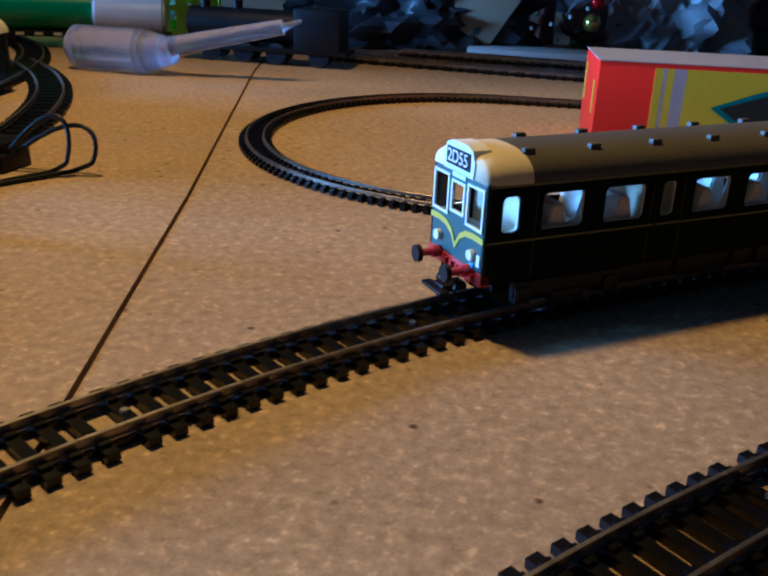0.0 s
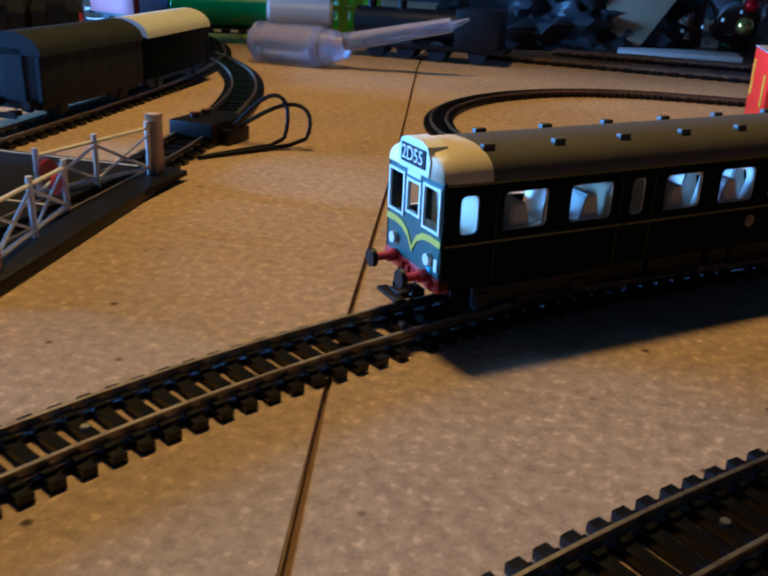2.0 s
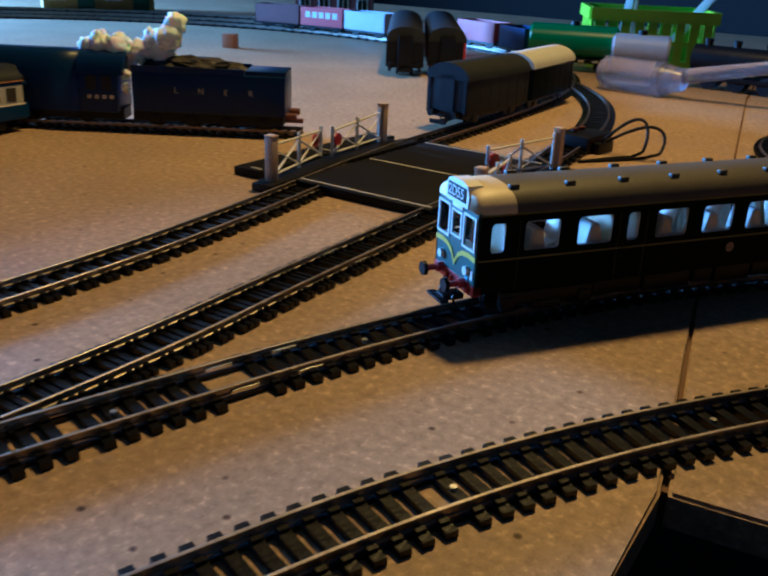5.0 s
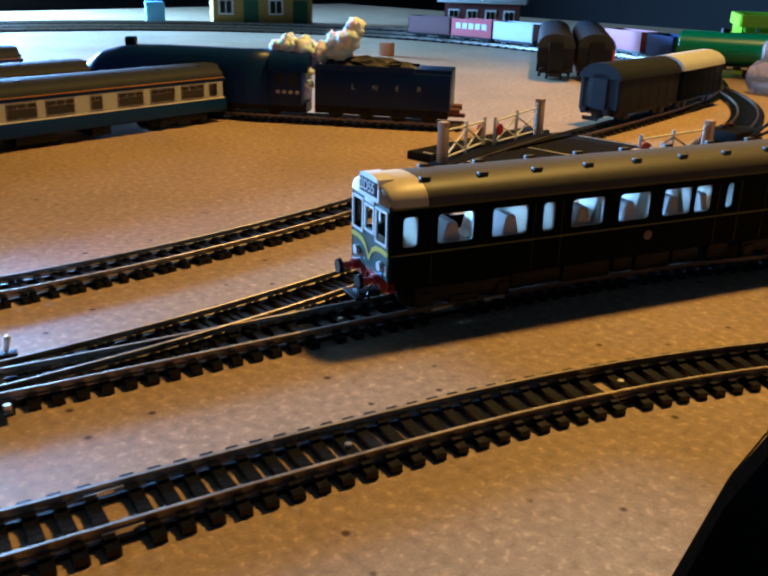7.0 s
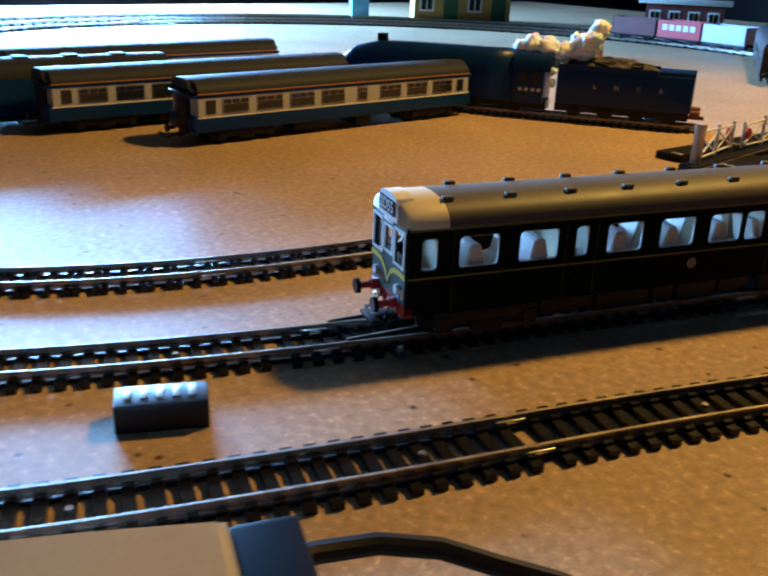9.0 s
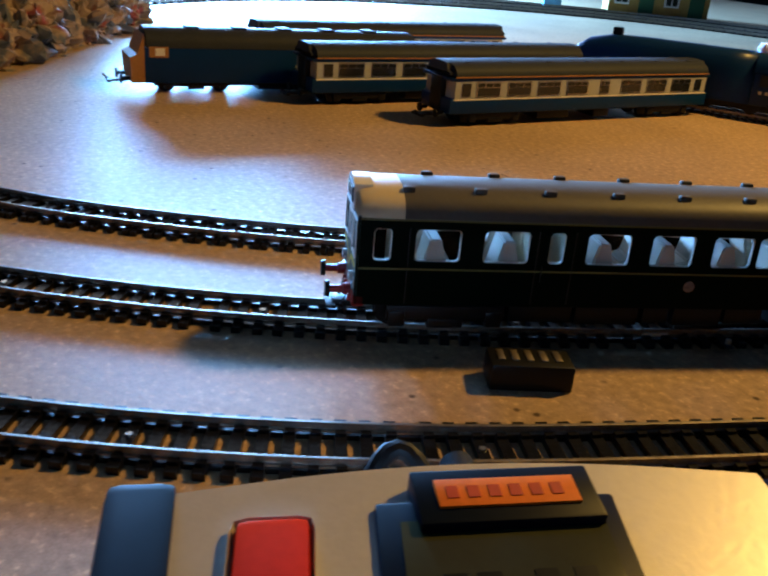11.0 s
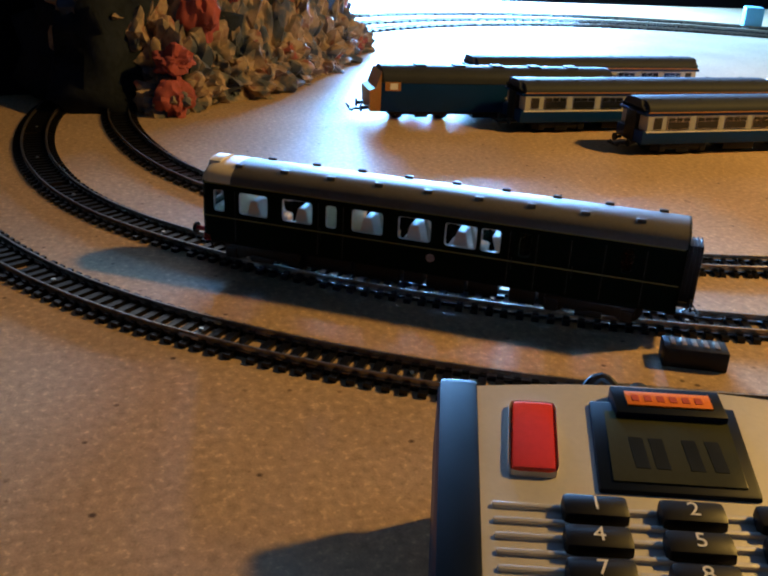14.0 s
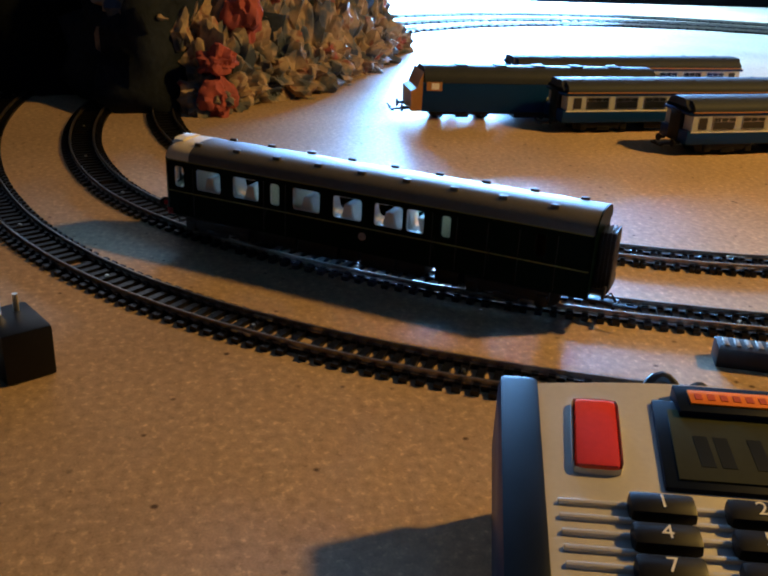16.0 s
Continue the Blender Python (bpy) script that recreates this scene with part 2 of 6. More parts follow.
# ---- mesh helpers ----
def finish(name, bm, material, parent=None, label="", smooth=False):
    me = bpy.data.meshes.new(name)
    bm.normal_update()
    bm.to_mesh(me)
    bm.free()
    for p in me.polygons:
        p.use_smooth = True
    if not smooth:
        me.set_sharp_from_angle(angle=radians(31))
    me.materials.append(M[material])
    ob = new(name, me)
    if parent:
        ob.parent = parent
    if label:
        ob["label"] = label
    return ob


def part(name, bm, material, parent, label="", smooth=False):
    return finish(name, bm, material, parent, label, smooth)


def empty(name, m=None):
    ob = new(name)
    ob.empty_display_size = 0.01
    if m is not None:
        ob.matrix_basis = m
    return ob


def box(bm, x0, x1, y0, y1, z0, z1, bevel=0.0, m=None):
    vs = [bm.verts.new((x, y, z)) for x in (x0, x1) for y in (y0, y1) for z in (z0, z1)]
    for f in ((0, 1, 3, 2), (4, 6, 7, 5), (0, 4, 5, 1), (2, 3, 7, 6), (0, 2, 6, 4), (1, 5, 7, 3)):
        bm.faces.new([vs[i] for i in f])
    if bevel:
        es = list({e for v in vs for e in v.link_edges})
        r = bmesh.ops.bevel(bm, geom=es, offset=bevel, segments=2, affect="EDGES", profile=0.6)
        vs = list({v for f in r["faces"] for v in f.verts} | {v for v in vs if v.is_valid})
    if m is not None:
        for v in vs:
            v.co = m @ v.co
    return vs


def cyl(bm, p, q, r, n=12, r2=None):
    p, q = Vector(p), Vector(q)
    d = (q - p).normalized()
    a = d.orthogonal().normalized()
    b = d.cross(a)
    r2 = r if r2 is None else r2
    A = [bm.verts.new(p + r * (a * math.cos(t) + b * math.sin(t))) for t in [2 * math.pi * i / n for i in range(n)]]
    B = [bm.verts.new(q + r2 * (a * math.cos(t) + b * math.sin(t))) for t in [2 * math.pi * i / n for i in range(n)]]
    for i in range(n):
        bm.faces.new((A[i], A[(i + 1) % n], B[(i + 1) % n], B[i]))
    bm.faces.new(A[::-1])
    bm.faces.new(B)


def tube(bm, pts, r, n=8):
    rings = []
    pts = [Vector(p) for p in pts]
    for i, p in enumerate(pts):
        d = (pts[min(i + 1, len(pts) - 1)] - pts[max(i - 1, 0)]).normalized()
        a = Vector((0, 0, 1)).cross(d)
        a = a.normalized() if a.length > 1e-4 else d.orthogonal().normalized()
        b = d.cross(a)
        rings.append([bm.verts.new(p + r * (a * math.cos(2 * math.pi * k / n) + b * math.sin(2 * math.pi * k / n))) for k in range(n)])
    for A, B in zip(rings, rings[1:]):
        for k in range(n):
            bm.faces.new((A[k], A[(k + 1) % n], B[(k + 1) % n], B[k]))
    bm.faces.new(rings[0][::-1])
    bm.faces.new(rings[-1])


def ball(bm, c, r, seg=12, squash=(1, 1, 1)):
    m = Matrix.Translation(c) @ Matrix.Diagonal((*squash, 1))
    bmesh.ops.create_uvsphere(bm, u_segments=seg, v_segments=max(6, seg // 2), radius=r, matrix=m)


def lump(bm, c, r, seed, rough=0.35, squash=(1, 1, 1), sub=3, freq=2.0):
    """An uneven lump: a sphere pushed in and out by noise."""
    r0 = bmesh.ops.create_icosphere(bm, subdivisions=sub, radius=1.0)
    off = Vector((seed * 3.7, seed * 1.3, seed * 2.1))
    for v in r0["verts"]:
        n = v.co.normalized()
        k = 1 + rough * noise.fractal(n * freq + off, 1.0, 2.0, 4)
        v.co = Vector(c) + Vector((n.x * squash[0], n.y * squash[1], n.z * squash[2])) * r * k


def prism(bm, outline, x0, x1):
    """An outline in y, z drawn along x."""
    A = [bm.verts.new((x0, y, z)) for y, z in outline]
    B = [bm.verts.new((x1, y, z)) for y, z in outline]
    n = len(outline)
    for i in range(n):
        bm.faces.new((A[i], B[i], B[(i + 1) % n], A[(i + 1) % n]))
    bm.faces.new(A)
    bm.faces.new(B[::-1])


def roof_outline(hw, z0, top, n=14, skin=0.0012, power=2.4):
    """A rounded roof: a flattened arc over the width, with a skin's thickness."""
    up, dn = [], []
    for i in range(n + 1):
        a = math.pi * i / n
        c, s = math.cos(a), math.sin(a)
        y = hw * math.copysign(abs(c) ** (2 / power), c)
        z = (top - z0) * abs(s) ** (2 / power)
        up.append((y, z0 + z))
        dn.append((y * (1 - skin / hw), z0 + z * (1 - skin / (top - z0)) - 0.0002))
    return up, dn


def label_text(name, text, size, material, parent, m, extrude=0.0001):
    cu = bpy.data.curves.new(name, "FONT")
    cu.body, cu.size, cu.extrude = text, size, extrude
    cu.align_x, cu.align_y = "CENTER", "CENTER"
    cu.materials.append(M[material])
    ob = new(name, cu)
    ob.parent = parent
    ob.matrix_basis = m
    return ob


# ---- track geometry: pieces of set track, each a length and a bend ----
def run_of(start, bends, length, ds=0.004):
    x, y, h = start
    out = [(x, y, h)]
    for k in bends:
        for _ in range(int(round(length / ds))):
            hm = h + k * ds / 2
            x, y, h = x + ds * math.cos(hm), y + ds * math.sin(hm), h + k * ds
            out.append((x, y, h))
    return out


def lead_in(start, k, length, ds=0.004):
    x, y, h = start
    out = []
    for _ in range(int(round(length / ds))):
        hm = h - k * ds / 2
        x, y, h = x - ds * math.cos(hm), y - ds * math.sin(hm), h - k * ds
        out.append((x, y, h))
    return out[::-1]


RAIL_TOP = 0.0058


def sweep(bm, line, outline, side=0.0):
    rings = []
    for x, y, h in line:
        nx, ny = -math.sin(h), math.cos(h)
        rings.append([bm.verts.new((x + nx * (side + o), y + ny * (side + o), z)) for o, z in outline])
    n = len(outline)
    for A, B in zip(rings, rings[1:]):
        for k in range(n):
            bm.faces.new((A[k], A[(k + 1) % n], B[(k + 1) % n], B[k]))
    bm.faces.new(rings[0][::-1])
    bm.faces.new(rings[-1])


def sleeper_mesh(half, gauge, wide=0.0040, z1=0.0026):
    bm = bmesh.new()
    box(bm, -wide / 2, wide / 2, -half, half, 0.0, z1)
    for s in (-1, 1):
        for o in (-0.0022, 0.0022):
            box(bm, -wide * 0.42, wide * 0.42, s * gauge / 2 + o - 0.0011, s * gauge / 2 + o + 0.0011, z1 - 0.0002, z1 + 0.0011)
    me = bpy.data.meshes.new("sleeper")
    bm.normal_update()
    bm.to_mesh(me)
    bm.free()
    me.materials.append(M["sleeper"])
    return me


TRACKS = []


def track(label, line, gauge=0.0195, half=0.0165, pitch=0.0082, z=0.0, rail_w=0.0011, top=RAIL_TOP, every_pin=0.0):
    root = empty("track", Matrix.Translation((0, 0, z)))
    tagged(root, label, "railway track", "lengths of model railway track")
    w = rail_w
    prof = [(-w * 1.1, 0.0026), (w * 1.1, 0.0026), (w * 1.1, 0.0031), (w * 0.35, 0.0034), (w * 0.35, top - 0.0012), (w * 0.6, top - 0.0009), (w * 0.6, top - 0.0001),
            (w * 0.45, top), (-w * 0.45, top), (-w * 0.6, top - 0.0001), (-w * 0.6, top - 0.0009), (-w * 0.35, top - 0.0012), (-w * 0.35, 0.0034), (-w * 1.1, 0.0031)]
    for s in (-1, 1):
        bm = bmesh.new()
        sweep(bm, line, prof, s * gauge / 2)
        part("rail", bm, "rail", root, "worn nickel rail")
        bm = bmesh.new()
        sweep(bm, line, [(-0.0014, 0.0), (0.0014, 0.0), (0.0014, 0.0018), (-0.0014, 0.0018)], s * gauge / 2)
        part("web", bm, "sleeper", root)
    TRACKS.append((root, line, gauge, half, pitch, every_pin))
    return root


# a joint where the rails cross bare board
BARE = (-0.2268, 0.0215)


def lay_sleepers():
    for root, line, gauge, half, pitch, every_pin in TRACKS:
        me = sleeper_mesh(half, gauge, pitch * 0.48)
        d, count = 0.0, 0
        for (x, y, h), (x2, y2, _) in zip(line, line[1:]):
            d += math.hypot(x2 - x, y2 - y)
            if d >= pitch:
                d -= pitch
                count += 1
                if line is LINE1 and math.hypot(x - BARE[0], y - BARE[1]) < 0.0085:
                    continue
                ob = new("sleeper", me)
                ob.parent = root
                ob.matrix_basis = Matrix.Translation((x, y, 0)) @ Matrix.Rotation(h + random.uniform(-0.012, 0.012), 4, "Z")
                if every_pin and count % every_pin == 7:
                    bm = bmesh.new()
                    cyl(bm, (x, y, 0.0026), (x, y, 0.0036), 0.0012, 10)
                    part("pin", bm, "pin", root, "bright steel track pin")


# ---- boards and room ----


def slab(name, outline, z0, z1, material, label):
    bm = bmesh.new()
    A = [bm.verts.new((x, y, z0)) for x, y in outline]
    B = [bm.verts.new((x, y, z1)) for x, y in outline]
    n = len(outline)
    for i in range(n):
        bm.faces.new((A[i], A[(i + 1) % n], B[(i + 1) % n], B[i]))
    bm.faces.new(A[::-1])
    bm.faces.new(B)
    bmesh.ops.bevel(bm, geom=[e for e in bm.edges if abs(e.verts[0].co.z - z1) < 1e-6 and abs(e.verts[1].co.z - z1) < 1e-6], offset=0.0012, segments=2, affect="EDGES")
    ob = finish(name, bm, material)
    tagged(ob, label, "baseboard", kind="structure")
    return ob


slab("baseboard_west", [(-2.2, -1.6), (0.75, -1.6), (0.75, -0.34), (0.12, -0.28), (-0.035, -0.17), (-0.060, -0.08), (-0.069, -0.019), (-0.072, 0.050), (-0.109, 0.215), (-0.158, 0.476), (-0.245, 0.899), (-0.41, 1.9), (-2.2, 1.9)],
     -0.012, 0.0, "board", "brown hardboard layout board with pale fibre flecks")
slab("baseboard_east", [(-0.0700, 0.0515), (0.9, 0.16), (0.9, 1.9), (-0.4085, 1.9), (-0.2433, 0.899), (-0.1562, 0.476), (-0.1072, 0.215)],
     -0.0125, -0.0005, "board2", "pale hardboard board butted against another board")

JOIN = [(-0.0725, 0.056), (-0.109, 0.215), (-0.158, 0.476), (-0.245, 0.899), (-0.41, 1.9)]
bm = bmesh.new()
L0 = [bm.verts.new((x - 0.006, y, -0.0034)) for x, y in JOIN]
R0 = [bm.verts.new((x + 0.009, y, -0.0034)) for x, y in JOIN]
L1 = [bm.verts.new((x - 0.006, y, -0.013)) for x, y in JOIN]
R1 = [bm.verts.new((x + 0.009, y, -0.013)) for x, y in JOIN]
for i in range(len(JOIN) - 1):
    for a, b in ((R0, L0), (L1, R1), (L0, L1), (R1, R0)):
        bm.faces.new((a[i], a[i + 1], b[i + 1], b[i]))
bm.faces.new((L0[0], R0[0], R1[0], L1[0]))
bm.faces.new((L0[-1], L1[-1], R1[-1], R0[-1]))
bmesh.ops.recalc_face_normals(bm, faces=bm.faces[:])
tagged(finish("trim_joint", bm, "edge"), "brown batten showing in the gap between boards", "batten", kind="structure")

# the room round the layout
bm = bmesh.new()
box(bm, -3.4, 2.6, -2.6, 3.0, -0.76, -0.74)
tagged(finish("floor", bm, "carpet"), "dark carpeted floor below the layout", "floor", kind="structure")
bm = bmesh.new()
box(bm, -2.50, -2.40, -2.6, 3.0, -0.74, 0.06)
box(bm, -2.50, -2.40, -2.6, 3.0, 1.35, 1.75)
box(bm, -2.50, -2.40, -2.6, -1.6, 0.06, 1.35)
box(bm, -2.50, -2.40, 2.6, 3.0, 0.06, 1.35)
tagged(finish("wall_west", bm, "wall"), "dark wall with a broad window above the layout", "wall", kind="structure")
for nm, b in (("wall_north", (-2.4, 2.6, 2.9, 3.0)), ("wall_south", (-2.4, 2.6, -2.6, -2.5)), ("wall_east", (2.5, 2.6, -2.5, 2.9))):
    bm = bmesh.new()
    box(bm, b[0], b[1], b[2], b[3], -0.74, 1.75)
    tagged(finish(nm, bm, "wall"), "dark painted room wall", "wall", kind="structure")
bm = bmesh.new()
box(bm, -2.5, 2.6, -2.6, 3.0, 1.75, 1.85)
tagged(finish("ceiling", bm, "wall"), "dim plain ceiling", "ceiling", kind="structure")
bm = bmesh.new()
for y in (-1.6, -0.2, 1.2, 2.54):
    box(bm, -2.49, -2.42, y, y + 0.06, 0.06, 1.35)
box(bm, -2.49, -2.42, -1.54, 2.54, 0.06, 0.10)
tagged(finish("window_1", bm, "white"), "white window frame bright with daylight", "window", kind="structure")

# ---- tracks ----
T1 = ((-0.0449, 0.3239, 3.9214), (1.504, 1.7061, 0.9428, 0.1422, -0.5925, -1.1054, -1.5336, -1.85, -2.95, -2.0, -1.6, -2.3), 0.12)
T2 = ((-0.0248, 0.1606, 4.0257), (1.3057, 1.572, 0.533, -0.4137, -1.3585, -1.5958, -2.1437, -1.9925, -1.45, -1.15, -1.2, -1.5, -1.8), 0.12)
TB = ((-0.3888, 0.4467, 4.7469), (0.8045, 0.0677, -0.6684, -1.0321, -1.3514, -2.1557, -1.1805, -2.75, -2.6, -1.7, -1.9), 0.12)
TA = ((-0.2634, 0.0584, 1.6251), (-0.2627, 0.1682, 0.4402, 0.7359, 1.3466, 1.8977, 2.0), 0.12)
LEAD = 0.4
LINE1 = lead_in(T1[0], 1.3, LEAD) + run_of(*T1)
LINE2 = lead_in(T2[0], 1.2, 0.3) + run_of(*T2)
BACK = run_of((TB[0][0], TB[0][1], TB[0][2] - math.pi), (0.25, 0.6, 1.2, 2.0, 2.4, 2.4, 2.4), 0.12)
LINEB = [(x, y, h + math.pi) for x, y, h in BACK[:0:-1]] + run_of(*TB)
LINEA = lead_in(TA[0], 1.05, 0.228) + run_of(*TA)
track("curved black-sleepered track that the railcar runs on", LINE1, every_pin=13)
track("outer length of black-sleepered model track", LINE2, every_pin=13)
track("inner length of track running over the level crossing", LINEB, pitch=0.0064)
track("siding track branching off towards the level crossing", LINEA, pitch=0.0056, z=0.0004)
OVAL = [(0.34 - 0.34 * i / 40, 0.484, math.pi) for i in range(41)]
OVAL += [(0.0 - 0.165 * math.sin(a), 0.649 - 0.165 * math.cos(a), math.pi - a) for a in [math.pi * i / 90 for i in range(1, 90)]]
OVAL += [(0.0 + 0.34 * i / 40, 0.814, 0.0) for i in range(41)]
track("small oval of narrow model track on the pale board", OVAL, gauge=0.011, half=0.0105, pitch=0.0052, rail_w=0.0009, top=0.0050)
for r, lab in ((0.72, "far curve of track round the layout edge"), (0.80, "outer far curve of track on the layout edge"), (0.90, "outermost far curve of track by the window")):
    arc = [(-0.95 + r * math.cos(a), 0.35 + r * math.sin(a), a - math.pi / 2) for a in [radians(222 - 1.6 * i) for i in range(89)]]
    track(lab, arc, pitch=0.0105)


def fittings():
    """Bright rail joiners on the joints, a throw lever and a tie bar at the points."""
    for line, spot in ((LINEB, (-0.366, -0.180)), (LINE1, (-0.279, -0.178)), (LINE1, (-0.211, 0.045)), (LINE1, BARE), (LINEA, (-0.265, 0.150)), (LINE2, (-0.180, -0.160)), (LINE2, (-0.330, -0.480))):
        x, y, h = min(line, key=lambda p: (p[0] - spot[0]) ** 2 + (p[1] - spot[1]) ** 2)
        root = empty("rail_joiner", stand_at(x, y, math.degrees(h)))
        tagged(root, "pair of bright metal rail joiners at a track joint", "rail joiner", "rail joiners on the tracks")
        for sd in (-1, 1):
            bm = bmesh.new()
            box(bm, -0.0055, 0.0055, sd * 0.00975 - 0.0014, sd * 0.00975 + 0.0014, 0.0026, 0.0042, 0.0003)
            part("joiner", bm, "pin", root)
    root = empty("point_lever", stand_at(-0.297, -0.136, 68))
    tagged(root, "small metal point lever beside the track", "point lever")
    bm = bmesh.new()
    box(bm, -0.004, 0.004, -0.0025, 0.0025, 0.0, 0.0026, 0.0006)
    part("lever_base", bm, "black", root)
    bm = bmesh.new()
    tube(bm, [(0, 0, 0.0025), (0.001, 0.001, 0.0075)], 0.0010, 8)
    ball(bm, (0.001, 0.001, 0.0078), 0.0013, 10)
    part("lever", bm, "pin", root, "bright metal lever")
    root = empty("tie_bar", stand_at(-0.270, -0.150, 71))
    tagged(root, "grey plastic tie bar across the points", "tie bar")
    bm = bmesh.new()
    box(bm, -0.0016, 0.0016, -0.022, 0.024, 0.0024, 0.0036, 0.0004)
    part("bar", bm, "roof_dark", root)
    for y in (-0.019, 0.021):
        bm = bmesh.new()
        cyl(bm, (0, y, 0.0034), (0, y, 0.0056), 0.0012, 10)
        part("stud", bm, "pin", root)


def stand_at(x, y, deg):
    return Matrix.Translation((x, y, 0)) @ Matrix.Rotation(radians(deg), 4, "Z")


fittings()

# ---- railcar ----
def along(line, s, lead=LEAD, ds=0.004):
    u = (s + lead) / ds
    i = max(0, min(len(line) - 2, int(u)))
    f = u - i
    a, b = line[i], line[i + 1]
    return Vector((a[0] + (b[0] - a[0]) * f, a[1] + (b[1] - a[1]) * f, 0))


def railcar_pose(s):
    a, b = along(LINE1, s - 0.036), along(LINE1, s - 0.194)
    d = (a - b).normalized()
    c = (a + b) / 2
    return Matrix.Translation((c.x, c.y, RAIL_TOP)) @ Matrix.Rotation(math.atan2(d.y, d.x), 4, "Z")


def side_with_windows(bm, x_front, x_back, y0, y1, z0, z1, w0, w1, windows, front=0.115):
    """One side as a wall with real window openings; distances run back from the front end."""
    box(bm, front - x_back, front - x_front, y0, y1, z0, w0)
    box(bm, front - x_back, front - x_front, y0, y1, w1, z1)
    edges = [x_front] + [v for w in windows for v in w] + [x_back]
    for a, b in zip(edges[::2], edges[1::2]):
        box(bm, front - b, front - a, y0, y1, w0, w1)


def rounded_frame(bm, x0, x1, z0, z1, ya, yb, rim, r, n=5):
    """A frame with a square outside and a rounded opening, from ya to yb in depth."""
    def ring(round_r, inset, y):
        out = []
        for cx, cz, a0 in ((x1, z1, 0), (x0, z1, 90), (x0, z0, 180), (x1, z0, 270)):
            sx, sz = (1 if cx == x1 else -1), (1 if cz == z1 else -1)
            for i in range(n):
                a = radians(a0 + 90 * i / (n - 1))
                out.append(bm.verts.new((cx - sx * (inset + round_r) + round_r * math.cos(a), y, cz - sz * (inset + round_r) + round_r * math.sin(a))))
        return out
    rr = min(r, (x1 - x0) * 0.3)
    rings = [ring(0.0, 0.0, ya), ring(0.0, 0.0, yb), ring(rr, rim, yb), ring(rr, rim, ya)]
    m = len(rings[0])
    for A, C in zip(rings, rings[1:] + rings[:1]):
        for i in range(m):
            bm.faces.new((A[i], A[(i + 1) % m], C[(i + 1) % m], C[i]))
    bmesh.ops.remove_doubles(bm, verts=bm.verts[:], dist=1e-7)
    bmesh.ops.recalc_face_normals(bm, faces=bm.faces[:])


def wheelset(parent, x, r=0.0075, hg=0.0095):
    bm = bmesh.new()
    for s in (-1, 1):
        cyl(bm, (x, s * hg - 0.0012, r), (x, s * hg + 0.0012, r), r, 18)
        cyl(bm, (x, s * (hg - 0.0012) - 0.0004, r), (x, s * (hg - 0.0012) + 0.0004, r), r * 1.09, 18)
    cyl(bm, (x, -hg, r), (x, hg, r), 0.0011, 8)
    part("wheelset", bm, "black", parent)


def bogie(parent, x, half=0.0175, wb=0.019, h=0.0105):
    root = empty("bogie", Matrix.Translation((x, 0, 0)))
    root.parent = parent
    bm = bmesh.new()
    for s in (-1, 1):
        box(bm, -wb - 0.004, wb + 0.004, s * half - 0.0012, s * half + 0.0012, 0.0055, h, 0.0006)
        for xx in (-wb, wb):
            box(bm, xx - 0.0032, xx + 0.0032, s * half - 0.002, s * half + 0.002, 0.0035, h - 0.002, 0.0006)
        box(bm, -0.007, 0.007, s * half - 0.0018, s * half + 0.0018, 0.003, 0.0068, 0.0006)
    box(bm, -0.006, 0.006, -half, half, 0.006, h)
    part("bogie_frame", bm, "black", root)
    for xx in (-wb, wb):
        wheelset(root, xx)


